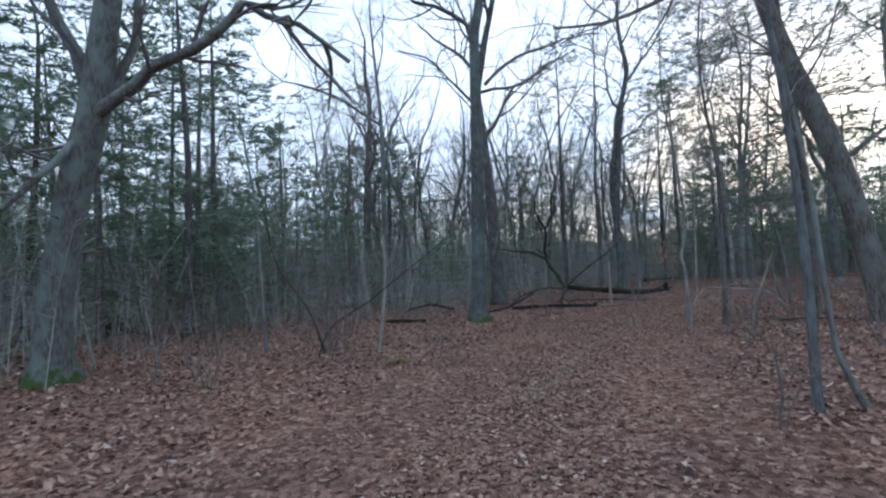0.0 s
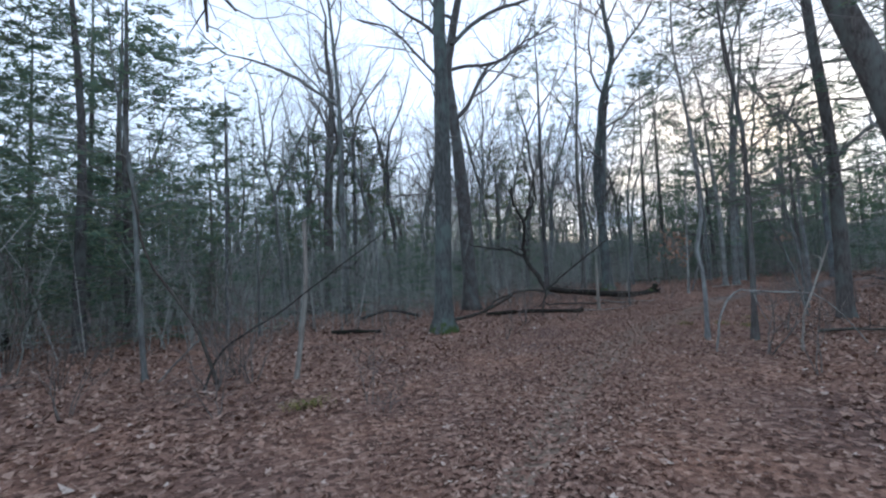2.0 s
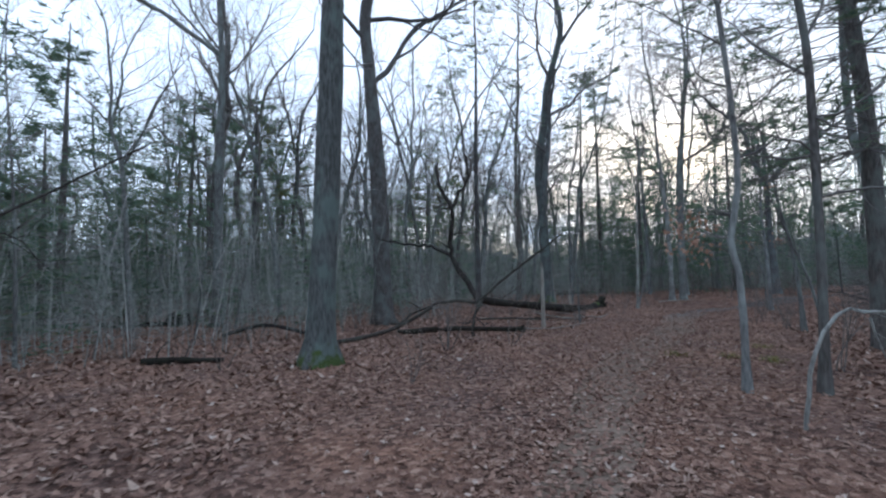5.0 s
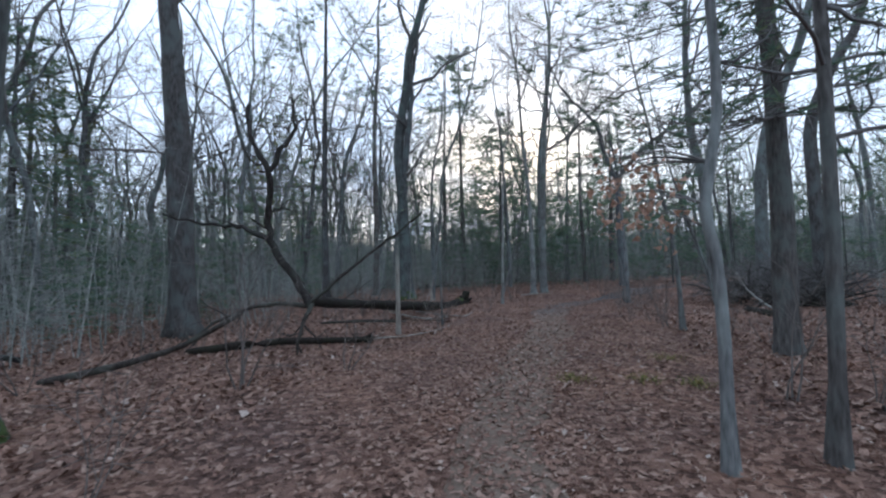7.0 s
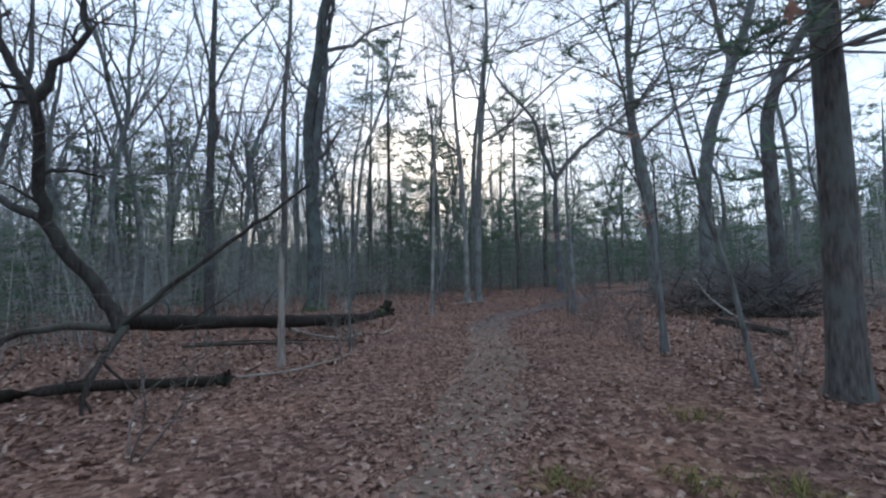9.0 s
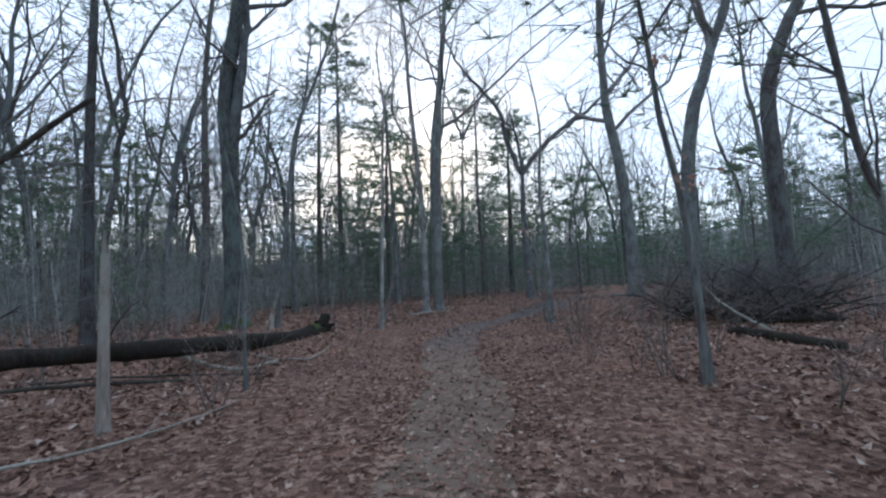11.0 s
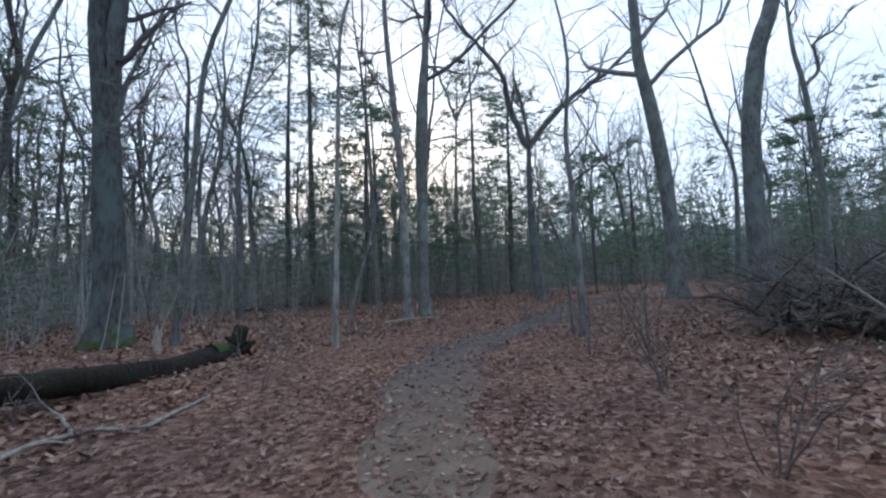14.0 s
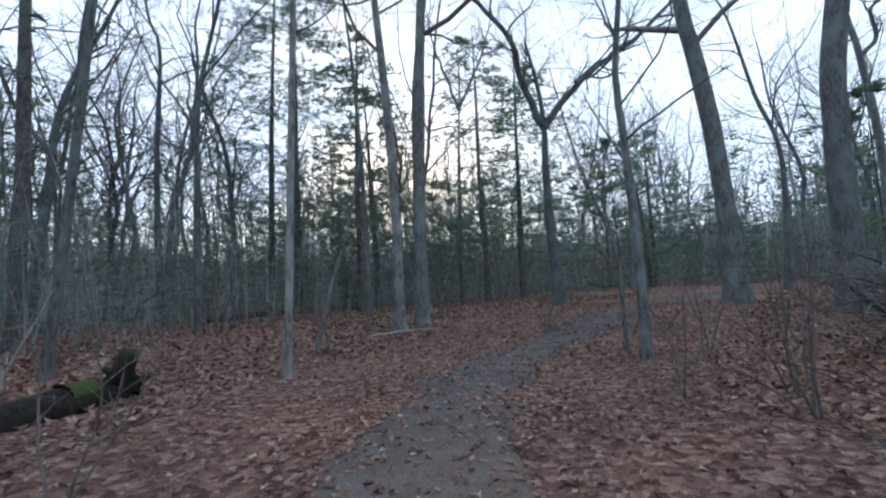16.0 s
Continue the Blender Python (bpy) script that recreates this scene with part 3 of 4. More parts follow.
def dead_branch(paths, r, seed, label, skin="dead", name="dead_branch", twigs=4):
    """A crooked dead branch: one tube for each arm, the first being the stem."""
    rng = random.Random(seed)
    origin = np.array(paths[0][0], float)
    thing = planted(name, origin, label, "branch")
    for j, path in enumerate(paths):
        line = spline([np.array(p, float) - origin for p in path], 0.16)
        for i in range(1, len(line) - 1):
            line[i] += np.array([rng.gauss(0, r * 0.25) for _ in range(3)])
        w = r if j == 0 else r * 0.6
        geo = Geo()
        geo.tube(line, np.linspace(w, w * 0.4, len(line)), 8)
        part("stem" if j == 0 else "arm", geo, BARK[skin], thing)
        for _ in range(twigs):
            fine = Geo()
            i = rng.randrange(len(line) // 3, len(line) - 1)
            d = line[i + 1] - line[i]
            d /= np.linalg.norm(d)
            grow(fine, line[i], turn_away(d, rng.uniform(0.5, 1.2), rng), rng.uniform(0.25, 0.8), w * 0.35, 1, 2, rng, (3, 3), 0.25, 0.0)
            part("twig", fine, BARK[skin], thing)
    return thing


# ---- ground, trail and distance ----
TRAIL = spline([(0.5, -9, 0), (0.6, -2, 0), (0.7, 3.4, 0), (1.7, 6.6, 0), (3.2, 9.9, 0), (4.9, 12.8, 0), (7.0, 15.4, 0), (9.0, 17.6, 0), (11.6, 21.1, 0), (13.4, 22.9, 0), (15.4, 24.0, 0), (17.5, 24.7, 0), (22, 25.6, 0), (30, 27, 0)], 0.4)


def trail_distance(x, y):
    """Level distance from the middle of the trail, for arrays of places."""
    x, y = np.asarray(x, float), np.asarray(y, float)
    best = np.full(x.shape, 1e9)
    for p in TRAIL:
        best = np.minimum(best, (x - p[0]) ** 2 + (y - p[1]) ** 2)
    return np.sqrt(best)


def lie(x, y):
    """Height of the uneven litter, with small humps."""
    return ground_z(x, y) + 0.05 * (noise.noise((x * 0.55, y * 0.55, 0.3))) + 0.02 * noise.noise((x * 1.9, y * 1.9, 4.0))


def build_ground():
    xs = np.concatenate([[-900, -400, -180, -90, -60], np.arange(-40, 52.1, 0.5), [70, 100, 200, 420, 900]])
    ys = np.concatenate([[-900, -400, -180, -80, -40, -22], np.arange(-12, 62.1, 0.5), [80, 110, 200, 420, 900]])
    geo = Geo()
    grid = np.array([[(x, y, lie(x, y)) for x in xs] for y in ys])
    geo.v.append(grid.reshape(-1, 3))
    w = len(xs)
    i = (np.arange(len(ys) - 1)[:, None] * w + np.arange(w - 1)[None, :]).reshape(-1)
    geo.f.append(np.stack([i, i + 1, i + 1 + w, i + w], -1))
    geo.n = len(grid.reshape(-1, 3))
    tagged(part("ground", geo, SOIL), "woodland floor under brown fallen oak leaves", "ground", kind="structure")


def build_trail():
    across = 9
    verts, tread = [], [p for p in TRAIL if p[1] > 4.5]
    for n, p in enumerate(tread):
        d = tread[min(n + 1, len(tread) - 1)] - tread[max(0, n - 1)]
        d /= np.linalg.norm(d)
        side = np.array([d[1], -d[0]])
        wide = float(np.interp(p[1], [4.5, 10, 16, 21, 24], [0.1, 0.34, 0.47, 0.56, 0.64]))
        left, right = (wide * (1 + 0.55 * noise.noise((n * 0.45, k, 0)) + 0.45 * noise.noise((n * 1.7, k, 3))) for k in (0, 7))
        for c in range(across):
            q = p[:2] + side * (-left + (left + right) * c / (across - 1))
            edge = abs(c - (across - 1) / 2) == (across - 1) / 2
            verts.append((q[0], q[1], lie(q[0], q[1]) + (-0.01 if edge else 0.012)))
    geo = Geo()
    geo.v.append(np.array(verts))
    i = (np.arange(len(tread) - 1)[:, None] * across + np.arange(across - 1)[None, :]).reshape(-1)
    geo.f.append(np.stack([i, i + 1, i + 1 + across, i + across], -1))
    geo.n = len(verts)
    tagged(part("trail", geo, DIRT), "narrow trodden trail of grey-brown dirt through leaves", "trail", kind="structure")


def build_litter():
    """Fallen oak leaves: whole lobed ones by the trail, plain ones further off."""
    rng = np.random.default_rng(11)
    n = 130000
    along = rng.integers(0, len(TRAIL) - 18, n)
    off = rng.normal(0, 1, n)
    off = np.sign(off) * np.abs(off) ** 1.1 * 2.8
    d = np.gradient(TRAIL, axis=0)[:, :2]
    d /= np.linalg.norm(d, axis=1, keepdims=True)
    x = TRAIL[along, 0] + d[along, 1] * off + rng.uniform(-0.4, 0.4, n)
    y = TRAIL[along, 1] - d[along, 0] * off + rng.uniform(-0.4, 0.4, n)
    dist = trail_distance(x, y)
    bare = np.interp(y, [7, 11, 15, 18, 21], [1.0, 0.92, 0.74, 0.42, 0.16])
    edge = np.clip((dist - 0.05 - rng.uniform(0, 0.3, n)) / 0.5, 0, 1)
    keep = rng.random(n) < bare + (1 - bare) * edge
    x, y = x[keep][:50000], y[keep][:50000]
    z = np.array([lie(a, b) for a, b in zip(x, y)]) + rng.uniform(0.008, 0.035, len(x))
    geo = Geo()
    geo.facets(leaf_shapes(rng, np.stack([x, y, z], -1), 0.047), LEAF_FACES)
    tagged(part("leaf_litter", geo, LITTER, smooth=False), "curled brown fallen oak leaves covering the woodland floor", "leaves", kind="stuff")

    n = 34000
    along = rng.integers(25, len(TRAIL) - 12, n)
    off = rng.normal(0, 0.5, n)
    x, y = TRAIL[along, 0] + d[along, 1] * off + rng.uniform(-0.3, 0.3, n), TRAIL[along, 1] - d[along, 0] * off + rng.uniform(-0.3, 0.3, n)
    keep = rng.random(n) < np.interp(y, [8, 14, 20], [1.0, 0.75, 0.3])
    x, y = x[keep], y[keep]
    m = len(x)
    c = np.stack([x, y, np.array([lie(a, b) for a, b in zip(x, y)]) + rng.uniform(0.014, 0.024, m)], -1)
    s, a = rng.uniform(0.012, 0.04, (m, 1)), rng.uniform(0, 6.283, m)
    u = np.stack([np.cos(a), np.sin(a), rng.normal(0, 0.2, m)], -1) * s
    w = np.stack([-np.sin(a), np.cos(a), rng.normal(0, 0.2, m)], -1) * s * 0.6
    geo = Geo()
    geo.facets(np.stack([c - u, c - w, c + u, c + w], 1), [(0, 1, 3), (1, 2, 3)])
    tagged(part("leaf_crumbs", geo, LITTER, smooth=False), "crumbled brown leaf scraps trodden into the trail", "leaves", kind="stuff")

    n = 230000
    x, y = rng.uniform(-22, 30, n), rng.uniform(-4, 42, n)
    dist = trail_distance(x, y)
    keep = (dist > 2.5) & (dist < 17)
    x, y = x[keep], y[keep]
    z = np.array([lie(a, b) for a, b in zip(x, y)]) + rng.uniform(0.01, 0.04, len(x))
    m = len(x)
    s = rng.uniform(0.03, 0.065, (m, 1))
    a = rng.uniform(0, 6.283, m)
    u = np.stack([np.cos(a), np.sin(a), rng.normal(0, 0.35, m)], -1) * s
    w = np.stack([-np.sin(a), np.cos(a), rng.normal(0, 0.35, m)], -1) * s * 0.55
    c = np.stack([x, y, z], -1)
    up = np.array([0, 0, 1.0])[None, :] * s * rng.uniform(0.0, 0.5, (m, 1))
    geo = Geo()
    geo.facets(np.stack([c - u + up, c - w, c + u + up, c + w], 1), [(0, 1, 3), (1, 2, 3)])
    tagged(part("distant_leaf_litter", geo, LITTER, smooth=False), "brown fallen leaves spread through the woods", "leaves", kind="stuff")


build_ground()
build_trail()
build_litter()


def build_far_woods():
    """Stems, twigs and low evergreens that close the view beyond the nearer trees."""
    rng = random.Random(21)
    wood, spots = Geo(), []
    for _ in range(2100):
        a = rng.uniform(-1.5, 2.2)
        dist = rng.uniform(42, 78)
        x, y = 8 + math.sin(a) * dist, 14 + math.cos(a) * dist
        h = rng.uniform(6, 18)
        r = rng.uniform(0.02, 0.1) * rng.uniform(0.6, 1.4)
        lean = (rng.gauss(0, 1.0), rng.gauss(0, 1.0))
        fork = np.array([x + lean[0] * rng.uniform(0.1, 0.7), y + lean[1] * 0.4, h * rng.uniform(0.35, 0.6)])
        wood.tube([(x, y, 0), fork], [r, r * 0.75], 4)
        for _ in range(rng.randint(1, 3)):
            tip = np.array([x + lean[0] + rng.gauss(0, 1.5), y + lean[1] + rng.gauss(0, 1.5), h * rng.uniform(0.8, 1.05)])
            wood.tube([fork, (fork + tip) / 2 + np.array([rng.gauss(0, 0.35), rng.gauss(0, 0.35), 0.3]), tip], [r * 0.6, r * 0.4, 0.012], 3)
        for _ in range(13):
            s = rng.uniform(0.12, 1.0)
            p = np.array([x + lean[0] * s, y + lean[1] * s, h * s])
            e = p + np.array([rng.gauss(0, 1.2), rng.gauss(0, 1.2), rng.uniform(0.2, 2.2)])
            wood.tube([p, e], [0.035, 0.01], 3)
        if rng.random() < 0.45:
            top = rng.uniform(2, 13)
            for _ in range(46):
                q = rng.random()
                w = (1 - q) * 1.7 + 0.2
                spots.append((x + rng.gauss(0, w * 0.6), y + rng.gauss(0, w * 0.6), 0.4 + top * q))
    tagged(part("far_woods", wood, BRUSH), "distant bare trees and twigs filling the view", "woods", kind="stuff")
    geo = Geo()
    geo.facets(needle_tufts(np.random.default_rng(3), np.array(spots), 0.55, 5), [(0, 1, 2)])
    tagged(part("far_evergreens", geo, NEEDLE, smooth=False), "distant young evergreens between the bare trees", "woods", kind="stuff")


build_far_woods()


def build_undergrowth():
    """Thin stems and twigs that fill the wood between the trees."""
    rng = np.random.default_rng(31)
    n = 60000
    x, y = rng.uniform(-40, 50, n), rng.uniform(1, 62, n)
    dist = trail_distance(x, y)
    open_to = 8.5 + 5.0 * np.array([noise.noise((a * 0.12, b * 0.12, 2.0)) for a, b in zip(x, y)])
    keep = (dist > open_to) & (dist < 36) & (rng.random(n) < 0.75)
    x, y = x[keep][:8800], y[keep][:8800]
    m = len(x)
    z = np.array([ground_z(a, b) for a, b in zip(x, y)]) - 0.05
    h = np.where(rng.random(m) < 0.4, rng.uniform(0.6, 1.6, m), rng.uniform(1.5, 5.2, m))
    foot = np.stack([x, y, z], -1)
    lean = np.stack([rng.normal(0, 0.17, m) * h, rng.normal(0, 0.17, m) * h, h], -1)
    mid = foot + lean * np.array([0.35, 0.35, 0.5])
    r = 0.004 + 0.0035 * h
    wood = Geo()
    wood.spikes(foot, mid + (mid - foot) * 0.25, r)
    wood.spikes(mid, foot + lean, r * 0.7)
    twigs = 15
    s = rng.uniform(0.2, 1.0, (m, twigs, 1))
    p = np.where(s < 0.5, foot[:, None] + (mid - foot)[:, None] * s * 2, mid[:, None] + (foot + lean - mid)[:, None] * (s - 0.5) * 2)
    reach = (0.25 + 0.09 * h)[:, None]
    e = p + np.stack([rng.normal(0, 1, (m, twigs)) * reach, rng.normal(0, 1, (m, twigs)) * reach, rng.uniform(-0.05, 1.0, (m, twigs)) * reach], -1)
    wood.spikes(p.reshape(-1, 3), e.reshape(-1, 3), 0.0065)
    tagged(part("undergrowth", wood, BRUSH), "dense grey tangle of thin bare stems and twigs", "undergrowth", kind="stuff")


build_undergrowth()


def build_low_evergreens():
    """Seedling pines, too many to count, in drifts under the bare trees."""
    rng = np.random.default_rng(41)
    n = 6000
    x, y = rng.uniform(-34, 44, n), rng.uniform(8, 52, n)
    dist = trail_distance(x, y)
    drift = np.array([noise.noise((a * 0.16, b * 0.16, 6.0)) for a, b in zip(x, y)])
    keep = (dist > 11) & (dist < 34) & (drift > -0.05)
    x, y = x[keep][:420], y[keep][:420]
    spots = []
    for a, b in zip(x, y):
        z, h, w = ground_z(a, b), rng.uniform(1.2, 4.2), rng.uniform(0.5, 1.1)
        tiers = int(h / 0.35)
        q = rng.integers(0, tiers, 85) / tiers
        out, turn = (1 - q) * w * np.sqrt(rng.random(85)) + 0.05, rng.uniform(0, 6.283, 85)
        spots.append(np.stack([a + np.cos(turn) * out, b + np.sin(turn) * out, z + 0.25 + q * h - out * 0.15 + rng.normal(0, 0.05, 85)], -1))
    geo = Geo()
    geo.facets(needle_tufts(rng, np.concatenate(spots), 0.22, 5, 0.08), [(0, 1, 2)])
    tagged(part("low_evergreens", geo, NEEDLE, smooth=False), "drifts of small soft-green pine seedlings in undergrowth", "undergrowth", kind="stuff")


build_low_evergreens()


def build_backdrop():
    """A low line of woods, far off all around, with haze in its colour."""
    mat, nodes, links, bsdf = material("hazed_wooded_ridge", 1.0)
    tex = noise_node(nodes, links, 0.5, 6, 0.25)
    # Pale grey-green: distance haze painted into the base colour.
    links.new(ramp_node(nodes, links, tex.outputs["Fac"], [(0.35, (0.15, 0.18, 0.165)), (0.65, (0.27, 0.29, 0.27))]).outputs["Color"], bsdf.inputs["Base Color"])
    geo, n = Geo(), 420
    ring = []
    for i in range(n):
        a = i / n * 2 * math.pi
        h = 8.2 + 2.6 * noise.noise((math.cos(a) * 6, math.sin(a) * 6, 0)) + 2.2 * noise.noise((math.cos(a) * 40, math.sin(a) * 40, 5)) + 1.2 * noise.noise((i * 0.9, 0, 9))
        ring.append([(8 + math.sin(a) * 92, 14 + math.cos(a) * 92, -0.5), (8 + math.sin(a) * 94, 14 + math.cos(a) * 94, h), (8 + math.sin(a) * 97, 14 + math.cos(a) * 97, -0.5)])
    v = np.array(ring)
    geo.v.append(v.reshape(-1, 3))
    i, j = np.arange(n) * 3, (np.arange(n) + 1) % n * 3
    geo.f.append(np.concatenate([np.stack([i, j, j + 1, i + 1], -1), np.stack([i + 1, j + 1, j + 2, i + 2], -1)]))
    geo.n = n * 3
    tagged(part("backdrop", geo, mat), "far line of woods on the horizon, coloured pale with haze", "woods", kind="structure")


build_backdrop()

# ---- trees near the walk ----
hardwood([(0.44, 14.68, -0.06), (0.61, 14.69, 3.03), (0.74, 14.69, 6.40), (0.83, 14.69, 9.52)], 0.247, 21, seed=1, clear=11.5, moss=True, limbs=[([(1.12, 14.73, 8.06), (1.98, 14.79, 8.81), (2.97, 14.86, 9.20), (3.97, 14.93, 9.55), (5.15, 15.01, 9.65)], 0.07), ([(0.89, 14.71, 9.47), (0.41, 14.68, 10.41), (-0.44, 14.62, 10.92), (-1.12, 14.57, 11.10), (-1.96, 14.51, 12.06)], 0.1)])  # tall pale oak by the bend
hardwood([(1.52, 22.50, -0.06), (1.51, 22.50, 0.28), (1.43, 22.52, 4.53), (1.19, 22.57, 8.55), (1.02, 22.60, 10.92)], 0.332, 20, seed=2, clear=8, bark='dark')  # dark oak behind it
hardwood([(-7.34, 7.10, -0.06), (-7.09, 7.00, 1.62), (-6.68, 6.92, 3.43), (-6.25, 6.87, 4.84), (-5.97, 6.80, 6.25), (-5.74, 6.74, 7.46)], 0.29, 17, seed=3, clear=8.0, moss=True, limbs=[
    ([(-6.22, 6.87, 4.75), (-5.29, 6.61, 5.17), (-4.49, 6.45, 5.45), (-3.67, 6.29, 5.71), (-3.07, 6.20, 6.18), (-2.80, 6.33, 6.07), (-2.28, 6.58, 5.94), (-1.56, 7.06, 5.46)], 0.12),
    ([(-6.40, 6.85, 4.45), (-6.72, 6.30, 3.61), (-7.10, 6.01, 3.06), (-7.72, 5.80, 2.49), (-8.30, 5.60, 2.20)], 0.08),
    ([(-6.20, 6.83, 5.15), (-6.54, 6.78, 5.92), (-7.02, 6.78, 6.97), (-7.33, 6.80, 7.99), (-7.80, 6.90, 9.60)], 0.13),
    ([(-6.10, 6.90, 5.05), (-5.76, 7.22, 6.23), (-5.65, 7.27, 7.14), (-5.51, 7.22, 8.10), (-5.10, 7.40, 9.80)], 0.09)])  # mossy oak with spreading limbs
sapling([(-9.29, 9.62, -0.06), (-9.24, 9.63, 0.68), (-9.09, 9.64, 2.84), (-8.95, 9.65, 4.35), (-8.80, 9.66, 6.04)], 0.082, 8, seed=50, clear=3.5, bark='pale')
hardwood([(9.81, 10.46, -0.06), (9.65, 10.45, 0.65), (8.95, 10.40, 3.83), (8.11, 10.34, 6.04), (7.61, 10.31, 7.72)], 0.28, 15, seed=5, clear=7, bark='dark')  # leaning dark tree
sapling([(3.77, 4.10, -0.06), (3.77, 4.10, 0.10), (3.79, 4.10, 1.83), (3.71, 4.10, 3.47), (3.65, 4.09, 3.90)], 0.045, 7, seed=6, clear=2.6)
sapling([(4.35, 4.21, -0.06), (4.06, 4.19, 0.61), (3.98, 4.18, 1.88), (3.90, 4.18, 2.83)], 0.030, 5, seed=7, clear=2.2)
pine([(10.27, 13.57, -0.06), (10.27, 13.56, 0.17), (10.32, 13.54, 1.90), (10.33, 13.54, 4.08), (10.28, 13.56, 5.42)], 0.161, 17, seed=8, clear=3.2, needles=0.4, dense=True, spread=1.1)  # pine by the trail
hardwood([(6.52, 11.12, -0.06), (6.60, 11.10, 1.68), (6.63, 11.09, 3.18), (6.63, 11.09, 4.12)], 0.054, 10, seed=9, clear=3.4, bark='dark')  # slim dark tree
sapling([(5.76, 11.37, -0.06), (5.78, 11.36, 0.87), (5.76, 11.37, 1.44), (5.71, 11.39, 1.78), (5.82, 11.34, 2.40), (5.82, 11.34, 3.20)], 0.045, 7.5, seed=10, clear=2.4, leaves=150)  # kinked pale sapling
snag([(6.07, 19.22, -0.06), (6.07, 19.22, 0.18), (6.07, 19.21, 0.84), (6.08, 19.21, 1.68)], 0.058)
sapling([(7.54, 20.14, -0.06), (7.53, 20.14, 1.12), (7.51, 20.15, 2.14)], 0.024, 4, seed=12, clear=1.2)
hardwood([(19.74, 17.81, -0.06), (19.74, 17.81, 0.20), (19.67, 17.85, 3.68), (19.73, 17.82, 5.87), (20.41, 17.38, 7.73), (20.89, 17.08, 8.58)], 0.232, 15, seed=13, clear=6.5, bark='dark')  # curving tree
hardwood([(22.76, 21.50, 0.07), (22.84, 21.45, 3.62), (22.94, 21.37, 5.39), (23.23, 21.14, 7.20), (23.54, 20.91, 8.10)], 0.278, 19, seed=14, clear=8)  # straight grey oak
hardwood([(22.70, 23.65, 0.24), (22.66, 23.69, 3.27), (22.48, 23.83, 5.81), (22.23, 24.02, 7.73), (22.20, 24.04, 9.32)], 0.253, 16, seed=15, clear=6)  # humped oak
hardwood([(22.25, 28.67, 0.24), (22.17, 28.74, 4.23), (22.21, 28.70, 6.44)], 0.185, 8.4, seed=16, clear=7, crown=0.5, limbs=[([(22.20, 28.71, 6.24), (21.73, 29.07, 7.74), (21.51, 29.24, 9.15), (20.88, 29.72, 10.41), (20.02, 30.38, 11.70), (19.48, 30.79, 13.40)], 0.13), ([(22.23, 28.69, 6.24), (22.83, 28.22, 7.27), (23.81, 27.48, 8.28), (24.78, 26.73, 9.10), (25.95, 25.84, 10.43), (26.81, 25.18, 11.59)], 0.13)])  # forked oak
hardwood([(15.60, 27.66, 0.15), (15.59, 27.66, 0.34), (15.58, 27.67, 4.09), (15.38, 27.82, 8.28), (15.34, 27.86, 10.84)], 0.123, 14, seed=17, clear=6, bark='pale')  # pale birch-like stem
hardwood([(16.15, 27.66, 0.19), (16.15, 27.66, 0.35), (16.26, 27.58, 4.12), (16.48, 27.41, 8.38), (16.70, 27.23, 10.98)], 0.161, 15, seed=18, clear=6.5)  # twin stem
hardwood([(28.23, 40.84, 0.24), (28.42, 40.69, 7.33), (28.64, 40.52, 12.41)], 0.161, 14, seed=19, clear=11, crown=0.5, limbs=[([(28.63, 40.53, 12.23), (28.23, 40.84, 13.92), (27.61, 41.31, 16.22), (27.30, 41.55, 18.90)], 0.11), ([(28.63, 40.53, 12.23), (29.22, 40.08, 13.85), (30.05, 39.44, 16.03), (30.62, 39.01, 18.65)], 0.11)])  # y-forked tree
hardwood([(8.92, 26.75, 0.24), (8.89, 26.77, 2.35), (8.83, 26.81, 4.69), (8.76, 26.87, 6.14)], 0.246, 19, seed=20, clear=8, moss=True, limbs=[([(8.88, 26.78, 4.49), (8.93, 26.74, 5.26), (9.04, 26.65, 6.12), (9.22, 26.51, 8.11), (9.53, 26.28, 11.22)], 0.17)])  # double oak
hardwood([(8.98, 31.65, 0.24), (9.08, 31.58, 3.49), (9.08, 31.58, 7.93), (9.22, 31.47, 10.69)], 0.145, 18, seed=21, clear=8, bark='dark')  # double oak second stem
sapling([(12.19, 24.91, 0.01), (12.24, 24.87, 1.42), (12.31, 24.81, 3.50), (12.37, 24.77, 5.06)], 0.057, 9, seed=22, clear=4, bark="pale")
hardwood([(9.79, 26.23, 0.22), (9.93, 26.13, 1.59), (10.09, 26.00, 3.35), (10.28, 25.85, 5.35)], 0.064, 12, seed=23, clear=5.5)  # slim leaning tree
sapling([(16.05, 22.30, -0.06), (16.05, 22.30, 1.46), (16.02, 22.33, 2.94), (15.98, 22.35, 3.91)], 0.072, 8, seed=24, clear=2.5, leaves=40, bark="pale")
sapling([(16.28, 22.72, -0.06), (16.27, 22.72, 0.10), (16.26, 22.73, 1.02), (16.22, 22.76, 1.60)], 0.036, 4, seed=25, clear=1.5)
hardwood([(11.33, 16.18, -0.06), (11.29, 16.21, 1.26), (11.21, 16.27, 2.24), (11.10, 16.35, 2.95)], 0.047, 7, seed=26, clear=3, leaves=70)  # leaning slender tree
sapling([(9.85, 14.19, -0.06), (9.81, 14.22, 0.24), (9.69, 14.29, 1.06), (9.57, 14.37, 1.61), (9.48, 14.43, 1.93)], 0.030, 3.4, seed=27, clear=1.2)
sapling([(-4.68, 10.10, -0.06), (-4.69, 10.10, 0.10), (-4.78, 10.10, 1.91), (-4.85, 10.10, 3.44), (-5.18, 10.09, 5.65)], 0.050, 7, seed=28, clear=2.6)
